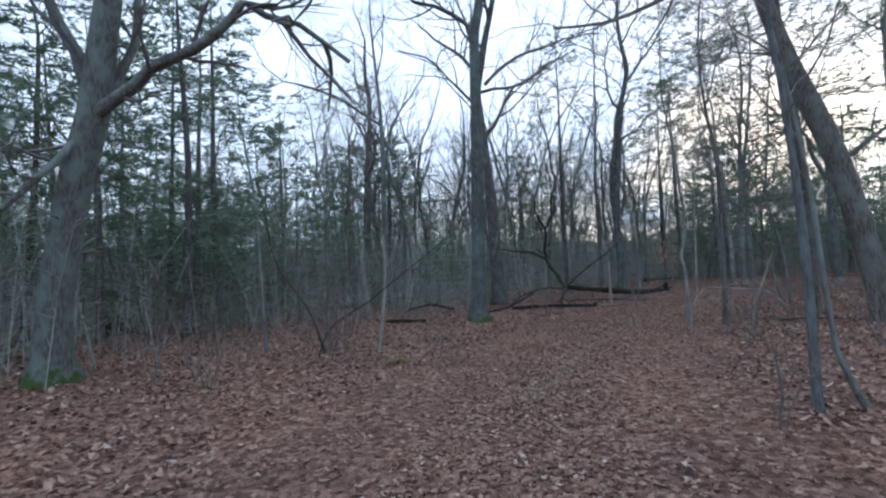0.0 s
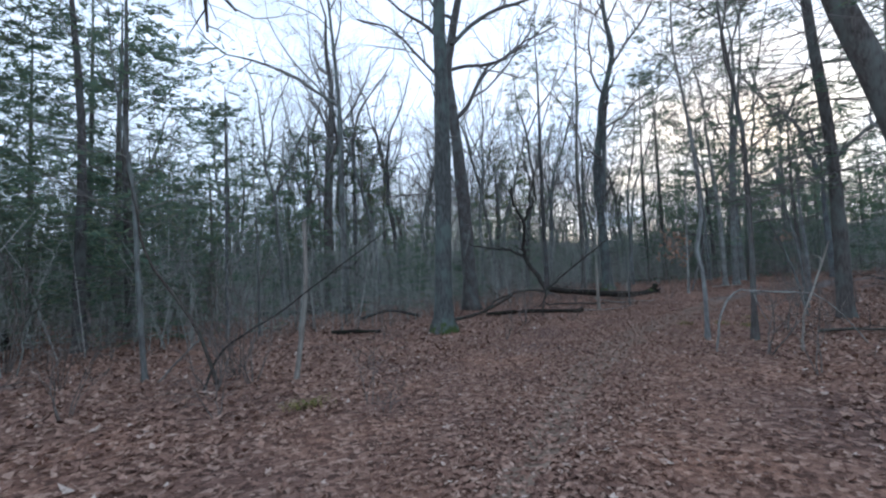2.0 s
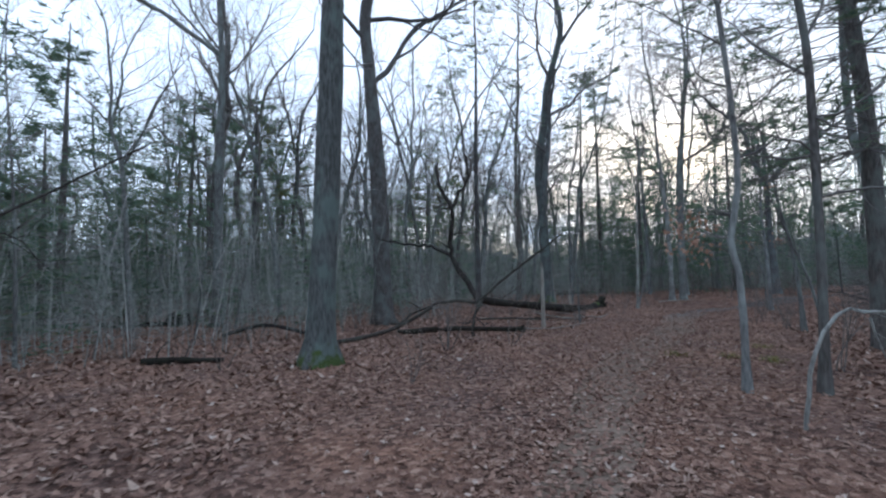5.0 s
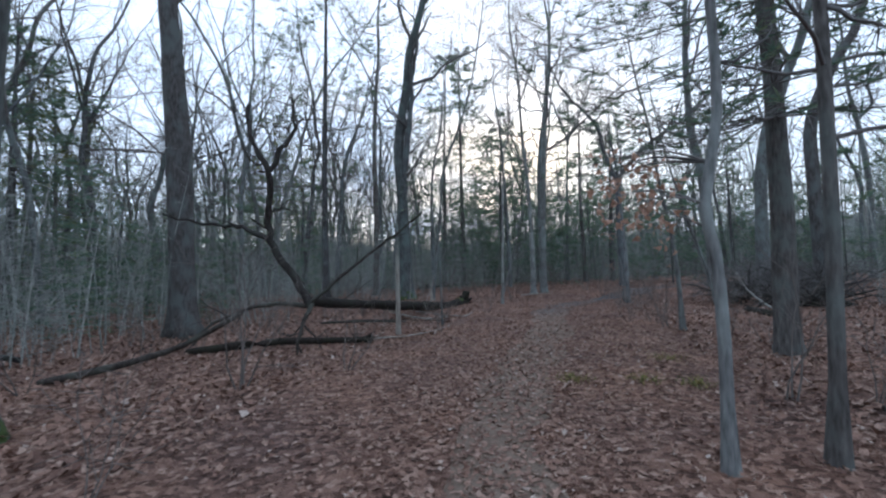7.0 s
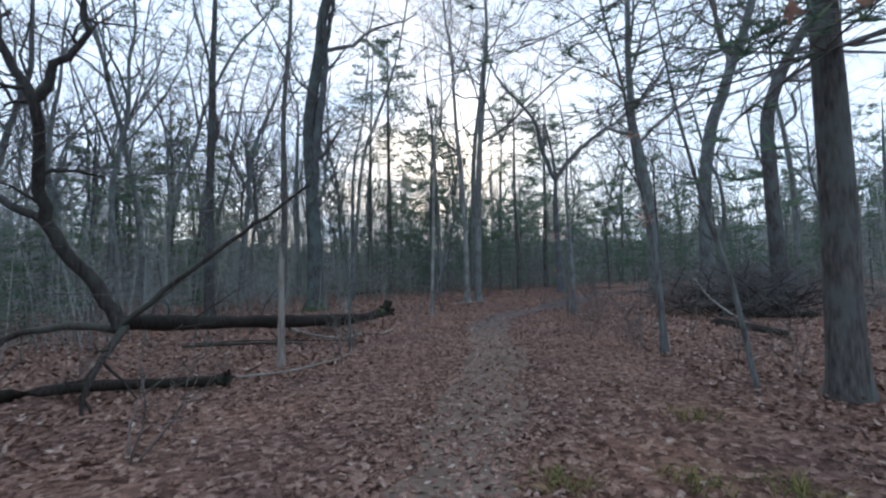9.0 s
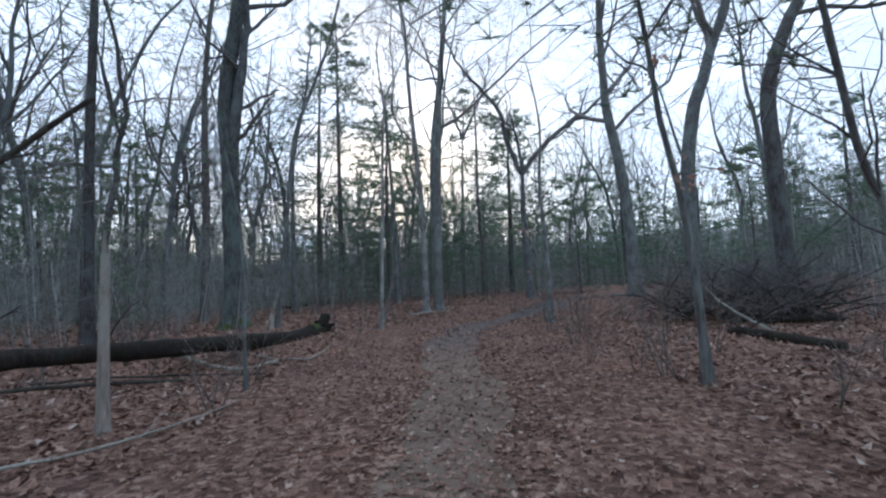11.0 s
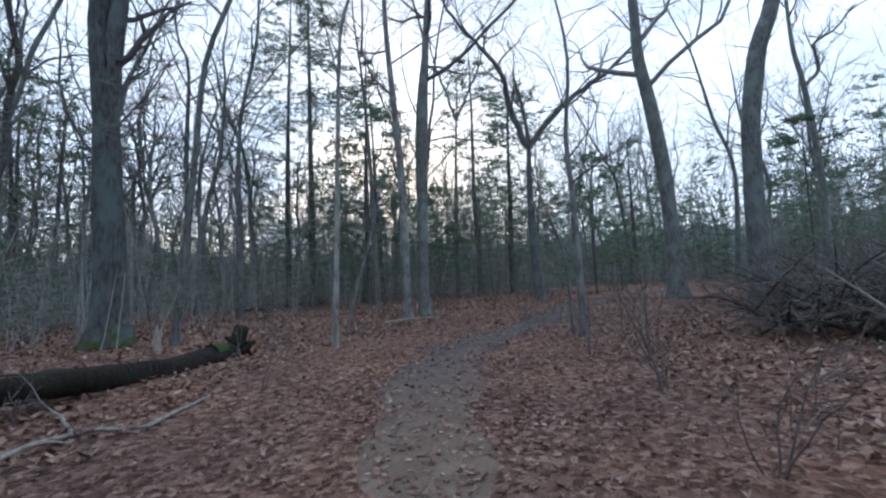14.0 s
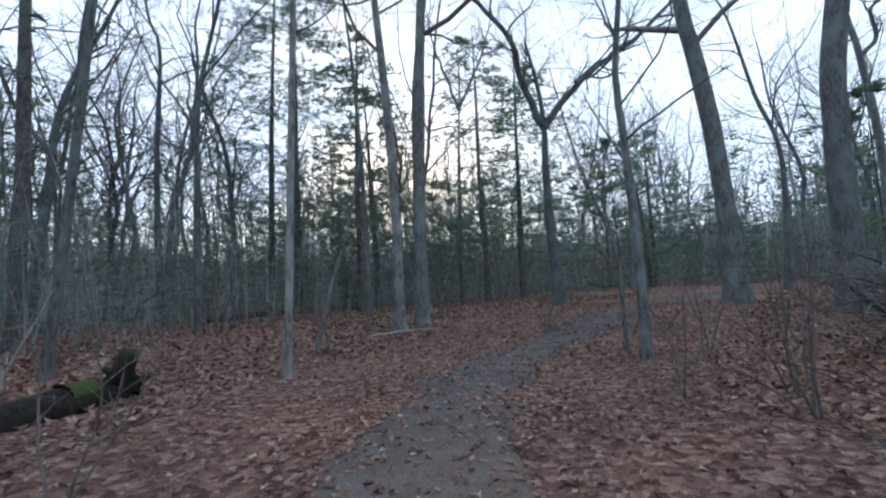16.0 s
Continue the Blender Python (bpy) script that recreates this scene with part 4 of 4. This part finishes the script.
sapling([(-2.95, 9.3, -0.06), (-3.2, 9.26, 0.78), (-3.55, 9.22, 1.4), (-3.9, 9.2, 1.9), (-4.08, 9.17, 2.4), (-4.12, 9.15, 2.8)], 0.03, 3.6, seed=29, clear=1.6, bark="dead", label="thin dark bowed sapling standing in leaf litter")
snag([(-1.82, 9.59, -0.06), (-1.80, 9.60, 0.13), (-1.63, 9.60, 1.36), (-1.61, 9.60, 2.48)], 0.042)
sapling([(13.34, 26.87, 0.04), (13.41, 26.81, 0.36), (13.61, 26.66, 1.30), (13.86, 26.47, 2.26)], 0.042, 3.6, seed=30, clear=1.4, bark="pale")
hardwood([(-4.35, 23.70, -0.06), (-4.35, 23.70, 0.43), (-4.33, 23.70, 5.72), (-4.29, 23.70, 10.14), (-4.64, 23.69, 15.89)], 0.186, 17, seed=31, clear=9, limbs=[([(-4.24, 23.70, 10.00), (-5.67, 23.66, 11.09), (-7.62, 23.59, 12.27), (-9.60, 23.53, 12.90), (-11.00, 23.49, 14.16)], 0.09)], far=True)  # tree with a long limb
pine([(-15.41, 21.95, -0.06), (-15.39, 21.96, 0.32), (-15.23, 21.96, 4.73), (-15.06, 21.97, 10.07), (-14.96, 21.97, 15.58)], 0.154, 16, seed=32, clear=3, needles=0.8)
hardwood([(-7.03, 31.06, -0.06), (-7.03, 31.06, 5.33), (-6.68, 30.96, 10.34), (-6.44, 30.89, 14.20)], 0.378, 17, seed=34, clear=6, bark='dark', far=True)
hardwood([(-10.45, 36.45, -0.05), (-11.07, 36.62, 7.79), (-11.25, 36.67, 13.97)], 0.094, 13, seed=35, clear=5, far=True)
pine([(5.83, 27.36, 0.20), (5.88, 27.33, 5.53), (6.05, 27.26, 12.33)], 0.138, 15, seed=36, clear=3.5, needles=0.6)
pine([(16.83, 40.74, 0.24), (16.98, 40.65, 8.78), (17.28, 40.46, 16.73)], 0.169, 17.5, seed=37, clear=4, needles=1.2)  # far pine with a yellow crown
pine([(17.34, 38.63, 0.24), (17.34, 38.62, 0.94), (17.37, 38.60, 6.92), (17.45, 38.54, 15.16)], 0.182, 17, seed=38, clear=3, needles=1.2)
hardwood([(18.48, 30.83, 0.24), (18.49, 30.83, 6.83), (18.90, 30.56, 10.73), (19.25, 30.34, 14.08)], 0.161, 17, seed=39, clear=8, far=True)
hardwood([(12.62, 42.53, 0.24), (12.61, 42.54, 0.71), (12.51, 42.61, 7.29), (12.64, 42.51, 12.55)], 0.165, 17, seed=40, clear=9, far=True)
hardwood([(12.40, 32.38, 0.24), (12.41, 32.38, 0.47), (12.42, 32.37, 3.20), (12.49, 32.31, 6.54), (12.95, 31.96, 9.23)], 0.095, 13, seed=41, clear=6, far=True)
hardwood([(33.33, 22.35, 0.24), (33.39, 22.30, 5.22), (33.15, 22.48, 8.73), (32.91, 22.67, 10.53), (32.86, 22.71, 12.33)], 0.174, 15, seed=42, clear=11, limbs=[([(33.16, 22.47, 8.85), (33.77, 22.00, 9.59), (33.58, 22.15, 10.66), (34.35, 21.55, 11.23), (35.22, 20.88, 12.42)], 0.09)])  # curly tree
hardwood([(17.97, 33.56, 0.24), (17.97, 33.56, 0.41), (17.94, 33.58, 5.14), (17.79, 33.69, 9.36), (17.53, 33.90, 12.99)], 0.113, 14, seed=43, clear=7, far=True)
hardwood([(30.50, 24.84, 0.24), (30.76, 24.64, 5.23), (30.19, 25.08, 7.69), (29.65, 25.50, 10.69)], 0.119, 13, seed=45, clear=5, far=True)
hardwood([(-16.20, 15.06, -0.06), (-16.13, 15.06, 0.91), (-15.82, 15.08, 5.30), (-15.66, 15.09, 10.72)], 0.142, 14, seed=48, clear=5, bark='dark', far=True)

# ---- fallen wood ----
log([(4.05, 18.55, 0.9), (5.0, 19.75, 0.74), (6.3, 21.2, 0.56), (7.5, 22.5, 0.4), (8.5, 23.45, 0.28), (9.4, 23.95, 0.19), (10.45, 24.75, 0.27)], 0.09, 61, "long fallen tree with dark bark and upturned root end", True, top=1.9)
log([(1.9, 18.95, 0.07), (3.5, 19.1, 0.1), (5.15, 18.35, 0.08)], 0.07, 62, "short rotten log with a broken knob at its end", True, top=1.0)
log([(-2.85, 15.6, 0.05), (-2.1, 15.5, 0.06), (-1.4, 15.5, 0.04)], 0.075, 63, "short rotten log sunk in brown leaves")
log([(17.4, 18.4, 0.08), (18.0, 17.6, 0.09), (18.6, 16.6, 0.07)], 0.11, 64, "dark fallen log lying beyond the trail")
log([(15.6, 17.6, 0.06), (15.0, 16.7, 0.08), (14.4, 15.7, 0.06)], 0.1, 65, "dark fallen log half buried in leaves")
log([(13.6, 37.5, 0.4), (16.0, 39.0, 0.4), (18.6, 40.5, 0.4)], 0.16, 66, "fallen trunk lying far back in the woods")
log([(-2.8, 19.6, 0.1), (-1.7, 19.55, 0.35), (-0.6, 19.4, 0.12)], 0.06, 67, "thin arched dead branch lying on leaves", skin="dead")
log([(0.3, 17.3, 0.05), (1.0, 17.9, 0.08), (1.9, 18.6, 0.25), (2.8, 18.3, 0.75)], 0.055, 68, "crooked dead branch lying on brown leaves", skin="dead")
log([(4.9, 22.6, 0.06), (5.9, 22.0, 0.09), (7.0, 21.4, 0.05)], 0.03, 69, "thin dead branch lying among leaves", skin="dead")
log([(-9.5, 26.0, 0.1), (-8.0, 25.4, 0.1), (-6.4, 25.1, 0.1)], 0.12, 70, "dark fallen log lying among undergrowth")
dead_branch([[(4.05, 18.5, 0.82), (3.9, 18.55, 1.2), (3.6, 18.5, 1.65), (3.33, 18.45, 2.1), (3.32, 18.2, 2.7), (3.3, 17.95, 3.25), (3.02, 18.05, 3.9), (3.0, 18.1, 4.5)],
             [(3.3, 17.95, 3.25), (3.6, 17.8, 3.75), (3.75, 17.8, 4.05), (3.7, 17.75, 4.6)],
             [(3.33, 18.45, 2.1), (2.9, 18.9, 2.35), (2.45, 19.4, 2.45), (2.0, 19.85, 2.55), (1.4, 20.1, 2.75)],
             [(4.1, 18.5, 0.85), (3.9, 18.2, 0.5), (3.75, 17.9, -0.02)],
             [(4.1, 18.6, 0.8), (3.3, 19.0, 0.85), (2.5, 19.5, 0.6), (1.8, 19.8, 0.1)]], 0.085, 71, "crooked black crown of the fallen tree with forked arms", name="dead_branch", twigs=6)
dead_branch([[(4.0, 18.5, 0.82), (4.7, 18.1, 1.45), (5.3, 17.75, 1.93), (6.0, 17.35, 2.52)]], 0.04, 72, "thin dead pole leaning up from the fallen tree", twigs=2)
dead_branch([[(-3.0, 8.9, -0.05), (-2.7, 9.0, 0.6), (-2.0, 9.35, 1.07), (-1.1, 9.75, 1.77), (-0.2, 10.15, 2.47)]], 0.019, 73, "thin dead pole leaning among saplings", twigs=3)
dead_branch([[(-4.3, 9.9, -0.02), (-3.7, 10.0, 0.6), (-2.9, 10.1, 1.2)]], 0.02, 74, "thin grey fallen branch leaning among saplings", "bleached", twigs=3)
dead_branch([[(5.2, 10.06, -0.05), (5.3, 10.02, 0.61), (5.54, 10.0, 0.98), (5.83, 10.0, 1.0), (6.2, 10.0, 0.96), (6.88, 10.0, 0.87), (7.31, 10.0, 0.5), (7.66, 10.0, 0.05)], [(5.87, 10.0, 0.94), (5.96, 10.01, 0.69), (6.12, 10.02, 0.37)]], 0.019, 75, "pale bent branch arching out of the leaves", "pale", twigs=1)
dead_branch([[(6.3, 9.6, -0.04), (6.35, 9.58, 0.55), (6.52, 9.56, 1.0), (6.8, 9.5, 1.75)]], 0.022, 76, "pale dead stem standing in leaves", "bleached", twigs=2)
dead_branch([[(6.79, 22.52, 0.55), (6.95, 22.28, 0.30), (7.24, 23.50, 0.15), (7.56, 22.27, 0.07), (7.90, 21.56, 0.06), (8.53, 21.93, 0.06), (9.03, 21.79, 0.06), (9.94, 22.97, 0.06)], [(8.50, 21.96, 0.06), (8.34, 22.89, 0.10), (8.06, 23.55, 0.14)]], 0.035, 77, 'pale crooked branch lying beside the long fallen tree', 'bleached', twigs=3)
dead_branch([[(15.9, 17.0, 0.03), (16.4, 18.0, 0.5), (17.0, 18.8, 1.05)]], 0.03, 78, "pale dead branch propped against the brush pile", "bleached", twigs=2)
dead_branch([[(14.7, 27.4, 0.2), (15.3, 27.1, 0.25), (16.1, 26.9, 0.24)]], 0.025, 79, "pale stick lying at the foot of trees", "bleached", twigs=1)
for n, (x, y, dx, dy, h) in enumerate(((8.75, 26.0, 0.25, 0.5, 1.5), (8.95, 25.9, 0.15, 0.6, 1.4), (9.4, 25.9, 0.5, 0.2, 1.2))):
    dead_branch([[(x, y, ground_z(x, y) - 0.03), (x + dx * 0.5, y + dy * 0.4, h * 0.5 + 0.2), (x + dx, y + dy, h + 0.2)]], 0.016, 85 + n, "thin pale stick leaning against the double oak", "bleached", twigs=1)
snag([(9.45, 25.55, 0.15), (9.47, 25.55, 0.4), (9.48, 25.56, 0.55)], 0.06, "short pale broken stub beside the fallen tree")
dead_branch([[(8.0, 11.5, 0.05), (8.6, 11.0, 0.1), (9.3, 10.8, 0.06)]], 0.03, 80, "dark dead stick lying on leaves", twigs=4)
dead_branch([[(5.1, 18.4, 0.12), (5.95, 18.48, 0.07), (6.84, 18.83, 0.1), (7.2, 18.95, 0.16)]], 0.017, 82, "thin pale stick reaching from a rotten log", "bleached", twigs=1)
dead_branch([[(5.2, 23.3, 0.02), (6.4, 22.4, 0.06), (8.0, 20.9, 0.05)]], 0.022, 81, "long thin stick lying on leaves", twigs=3)


def brush_pile(x, y, width, height, seed):
    """A heap of cut branches, tangled and springy."""
    rng = random.Random(seed)
    thing = planted("brush_pile", (x, y, ground_z(x, y)), "heap of dark cut branches and twigs on leaf litter", "brush pile")
    tangle = Geo()
    for _ in range(62):
        a = rng.uniform(0, 6.283)
        p = np.array([rng.gauss(0, width * 0.3), rng.gauss(0, width * 0.3), rng.uniform(0.0, height * 0.4)])
        d = np.array([math.cos(a), math.sin(a), rng.uniform(0.05, 0.95)])
        d /= np.linalg.norm(d)
        length, r = rng.uniform(0.9, 2.1), rng.uniform(0.012, 0.034)
        line = spline([p, p + d * length * 0.5 + np.array([rng.gauss(0, 0.08), rng.gauss(0, 0.08), 0.06]), p + d * length - np.array([0, 0, 0.12])], 0.2)
        geo = Geo()
        geo.tube(line, np.linspace(r, 0.005, len(line)), 5)
        part("branch", geo, BARK["dead"], thing)
        for _ in range(7):
            i = rng.randrange(1, len(line) - 1)
            grow(tangle, line[i], turn_away(d, rng.uniform(0.4, 1.1), rng), rng.uniform(0.3, 0.8), r * 0.4, 2, 3, rng, (4, 4, 4), 0.2, 0.0)
    tagged(part("tangle", tangle, TWIG, thing), kind="stuff")


brush_pile(18.0, 19.1, 1.9, 1.3, 90)
brush_pile(19.5, 18.6, 1.9, 1.6, 91)
brush_pile(18.6, 17.7, 1.7, 1.2, 92)


def stump(x, y, r, h, seed, label):
    rng = random.Random(seed)
    line = np.array([(0, 0, -0.05), (0, 0, 0.05), (0.01, 0, h * 0.5), (0.02, 0.01, h)])
    thing = planted("tree_stump", (x, y, ground_z(x, y)), label, "stump")
    k = 14
    geo = Geo()
    rad = np.array([1.5, 1.35, 1.05, 0.95])[:, None] * r * (1 + np.array([[rng.gauss(0, 0.09) for _ in range(k)] for _ in range(4)]))
    geo.tube(np.concatenate([line, [(0.02, 0.01, h - 0.04)]]), np.concatenate([rad, [np.full(k, 0.01)]]), k)
    part("trunk", geo, BARK["log"], thing)


stump(-13.4, 15.8, 0.38, 0.75, 95, "dark rotten stump among bare undergrowth")
stump(-6.4, 25.4, 0.35, 0.5, 96, "low dark stump far back in the woods")
stump(-13.2, 21.2, 0.25, 0.4, 97, "low dark stump by a pine")

# ---- undergrowth near the walk ----
for n, (x, y, h) in enumerate(((-5.77, 9.6, 1.3), (-7.2, 12.5, 1.1), (-2.43, 9.3, 1.5), (-3.77, 6.18, 1.5), (-2.93, 9.75, 0.9), (-3.96, 7.6, 1.2), (-2.79, 8.9, 1.6), (-3.0, 10.1, 1.8),
                               (2.82, 15.6, 1.7), (7.8, 20.8, 1.0), (13.0, 19.2, 0.9), (11.6, 17.9, 0.8), (15.0, 20.4, 1.3), (14.5, 21.1, 1.1), (14.4, 20.1, 1.3), (17.6, 25.3, 1.5), (12.3, 29.8, 2.2),
                               (11.4, 16.5, 0.8), (7.0, 19.1, 1.2), (15.1, 28.3, 1.3), (17.9, 26.7, 1.7), (11.0, 33.0, 2.4), (6.4, 24.1, 1.4))):
    shrub(x, y, h, 200 + n, 0.35, 4 if h < 1.4 else 5)


def grass_tuft(x, y, seed, label):
    rng = np.random.default_rng(seed)
    n = 80
    a, lean = rng.uniform(0, 6.283, n), rng.uniform(0.05, 0.2, n)
    base = np.stack([rng.normal(0, 0.11, n), rng.normal(0, 0.11, n), np.zeros(n)], -1)
    d = np.stack([np.cos(a), np.sin(a), np.zeros(n)], -1)
    h = rng.uniform(0.03, 0.1, n)[:, None]
    w = np.stack([-np.sin(a), np.cos(a), np.zeros(n)], -1) * 0.004
    up = np.array([[0, 0, 1.0]])
    mid, tip = base + up * h * 0.6 + d * lean[:, None] * 0.3, base + up * h + d * lean[:, None]
    geo = Geo()
    geo.facets(np.stack([base - w, base + w, mid + w, mid - w, tip], 1), [(0, 1, 2, 3), (3, 2, 4)])
    ob = part("grass_tuft", geo, GRASS, smooth=False)
    ob.location = (x, y, lie(x, y) + 0.01)
    tagged(ob, label, "grass")


for n, (x, y) in enumerate(((-1.2, 7.8), (-1.0, 7.9), (7.2, 13.4), (8.4, 14.1), (9.1, 24.0), (6.6, 13.9), (7.6, 13.0))):
    grass_tuft(x, y, 300 + n, "tuft of yellow-green dry grass among leaves")

# ---- woods further off ----
FAR_RNG = random.Random(77)


def level(geo_nodes):
    return [(0, 0, 0), (geo_nodes[0] * 0.3, geo_nodes[1] * 0.4, 2.5), (geo_nodes[0], geo_nodes[1], 5.0)]


def forks(h, rng):
    """Two or three rising limbs that part from the trunk's upper half."""
    made = []
    for _ in range(rng.randint(2, 3)):
        a, s, z = rng.uniform(0, 6.283), rng.uniform(1.0, 2.2), h * rng.uniform(0.42, 0.6)
        made.append(([(0, 0, z), (math.cos(a) * s * 0.5, math.sin(a) * s * 0.5, z + h * 0.1), (math.cos(a) * s, math.sin(a) * s, z + h * 0.24), (math.cos(a + 0.5) * s * 1.5, math.sin(a + 0.5) * s * 1.5, z + h * 0.4)], 0.06))
    return made


far_hardwoods, far_pines, far_saplings, far_shrubs = [], [], [], []
for n in range(9):
    h = FAR_RNG.uniform(12, 18)
    far_hardwoods.append(hardwood(level((FAR_RNG.gauss(0, 0.35), FAR_RNG.gauss(0, 0.35))), FAR_RNG.uniform(0.09, 0.2), h, 400 + n, FAR_RNG.uniform(0.3, 0.5) * h, "dark" if n % 3 == 0 else "grey", far=True, crown=1.0, limbs=forks(h, FAR_RNG), label="bare woodland tree standing among many others"))
for n in range(5):
    far_pines.append(pine(level((FAR_RNG.gauss(0, 0.12), FAR_RNG.gauss(0, 0.12))), FAR_RNG.uniform(0.12, 0.2), FAR_RNG.uniform(9, 16), 420 + n, FAR_RNG.uniform(1.5, 3.5), FAR_RNG.uniform(0.7, 1.0), far=True, gold=n == 4, label="green pine standing among bare woodland trees"))
young = [pine(level((FAR_RNG.gauss(0, 0.1), FAR_RNG.gauss(0, 0.1))), 0.04, h, 430 + n, 0.35, 1.0, far=True, label="young green pine in dense grey undergrowth", spread=1.3) for n, h in enumerate((5.6, 6.6, 7.4, 6.0))]
full_pines = [pine(level((0.1 * n, -0.1)), 0.17, h, 436 + n, 2.2, 1.0, far=True, label="tall green pine among bare woodland trees", dense=True, spread=1.15) for n, h in enumerate((14.0, 11.0))]
for n in range(6):
    far_saplings.append(sapling(level((FAR_RNG.gauss(0, 0.6), FAR_RNG.gauss(0, 0.6))), FAR_RNG.uniform(0.02, 0.045), FAR_RNG.uniform(3.5, 7), 440 + n, 1.0, label="thin bare sapling in dense grey undergrowth", far=True))
for n in range(6):
    far_shrubs.append(shrub(0, 0, FAR_RNG.uniform(1.6, 2.8), 460 + n, 0.4, 5, "bare twiggy shrub in dense grey undergrowth"))

placed = [(o.location.x, o.location.y) for o in scene.objects if o.parent is None and o.name.startswith(("bare_tree", "pine_tree")) and abs(o.location.x) + abs(o.location.y) > 0.1]


def scatter(protos, count, near, far, gap, size, group, behind=0.0, area=(-48, 62, -16, 74)):
    """Copies of the kinds given, at random places between near and far metres from the trail."""
    used, made, tries = list(placed), 0, 0
    if near < 5:
        used += [(p[0], p[1]) for p in TRAIL[::2]]
    while made < count and tries < count * 60:
        tries += 1
        x, y = FAR_RNG.uniform(area[0], area[1]), FAR_RNG.uniform(area[2], area[3])
        if y < 1 and FAR_RNG.random() > behind:
            continue
        dist = float(trail_distance(np.array([x]), np.array([y]))[0])
        if dist < near or dist > far or (x > 14 and y > 24 and (x - 14) * 0.3 + 24 - 4 < y < 30 and dist < near + 2):
            continue
        if FAR_RNG.random() > 1.15 - dist / 80:
            continue
        if any((x - a) ** 2 + (y - b) ** 2 < gap * gap for a, b in used):
            continue
        used.append((x, y))
        proto = FAR_RNG.choice(protos)
        s = FAR_RNG.uniform(*size)
        ob = copy_thing(proto, pose(x, y, ground_z(x, y) - 0.05, 0, 0, FAR_RNG.uniform(0, 360)))
        ob.scale = (s, s, s * FAR_RNG.uniform(0.92, 1.1))
        ob["group"] = group
        made += 1
    for proto in protos:
        if proto.location.length > 1:
            continue
        while True:
            x, y = FAR_RNG.uniform(-30, 45), FAR_RNG.uniform(40, 60)
            if all((x - a) ** 2 + (y - b) ** 2 >= gap * gap for a, b in used):
                break
        proto.location = (x, y, ground_z(x, y) - 0.05)
        proto["group"] = group
        used.append((x, y))
    placed.extend(used[len(placed):])


weeds = [shrub(0, 0, h, 480 + n, 0.3, 3, "thin brown leafless weed stalks rising from leaves") for n, h in enumerate((0.5, 0.8, 1.1, 1.4))]
young_pines = ((-9.5, 15.5), (-11.5, 18.5), (-9.0, 20.5), (-13.5, 16.0), (-16.0, 19.0), (-12.0, 24.0), (-17.5, 24.5), (-8.0, 26.5), (-19.0, 14.0), (-15.0, 28.0), (-10.5, 30.5), (20.5, 37.5), (23.0, 34.5), (25.0, 38.5), (27.5, 33.0), (26.5, 29.0), (31.0, 30.5), (30.0, 22.0), (28.0, 18.0))
tall_pines = ((-10.0, 17.2), (-13.0, 20.5), (-16.5, 16.5), (-11.0, 26.0), (-18.0, 22.0), (-15.0, 12.5), (-20.5, 28.0), (-8.5, 31.5), (-22.0, 17.5), (-6.0, 34.0), (19.0, 36.0), (22.0, 40.0), (25.5, 35.5), (29.0, 36.5), (-11.8, 13.4), (-14.5, 9.5), (-9.6, 14.6), (-13.0, 6.0))
for n, (x, y) in enumerate(young_pines):
    ob = copy_thing(young[n % 4], pose(x, y, ground_z(x, y) - 0.05, 0, 0, n * 77))
    s = (0.7, 1.0, 0.6, 1.1)[n % 4]
    ob.scale = (s, s, s)
    ob["group"], ob["label"] = "young pines of the wood", "young green pine in dense grey undergrowth"
    placed.append((x, y))
for n, (x, y) in enumerate(tall_pines):
    ob = copy_thing(full_pines[n % 2], pose(x, y, ground_z(x, y) - 0.05, 0, 0, n * 53))
    s = (0.95, 1.15, 0.85, 1.05)[n % 4]
    ob.scale = (s, s, s)
    ob["group"], ob["label"] = "pines of the wood", "tall green pine among bare woodland trees"
    placed.append((x, y))
scatter(weeds, 130, 1.8, 11, 0.45, (0.7, 1.2), "weed stalks beside the trail")
scatter(far_hardwoods, 36, 13.5, 60, 1.8, (0.8, 1.2), "bare trees of the wood", 0.0, (-12, 14, 32, 60))
scatter(far_hardwoods, 135, 13.5, 60, 1.9, (0.75, 1.15), "bare trees of the wood", 0.5)
scatter(far_pines, 12, 15, 60, 1.8, (0.7, 1.0), "pines of the wood", 0.0, (-12, 14, 32, 58))
scatter(far_pines, 45, 15, 60, 2.0, (0.7, 1.1), "pines of the wood", 0.5)
scatter(full_pines, 2, 20, 50, 2.0, (0.9, 1.1), "pines of the wood")
scatter(young, 60, 12, 34, 1.2, (0.4, 0.85), "young pines of the wood", 0.1)
scatter(far_saplings, 120, 8.5, 40, 0.9, (0.7, 1.25), "saplings of the undergrowth", 0.1)
scatter(far_shrubs, 110, 9.0, 36, 0.8, (0.7, 1.3), "shrubs of the undergrowth", 0.1)
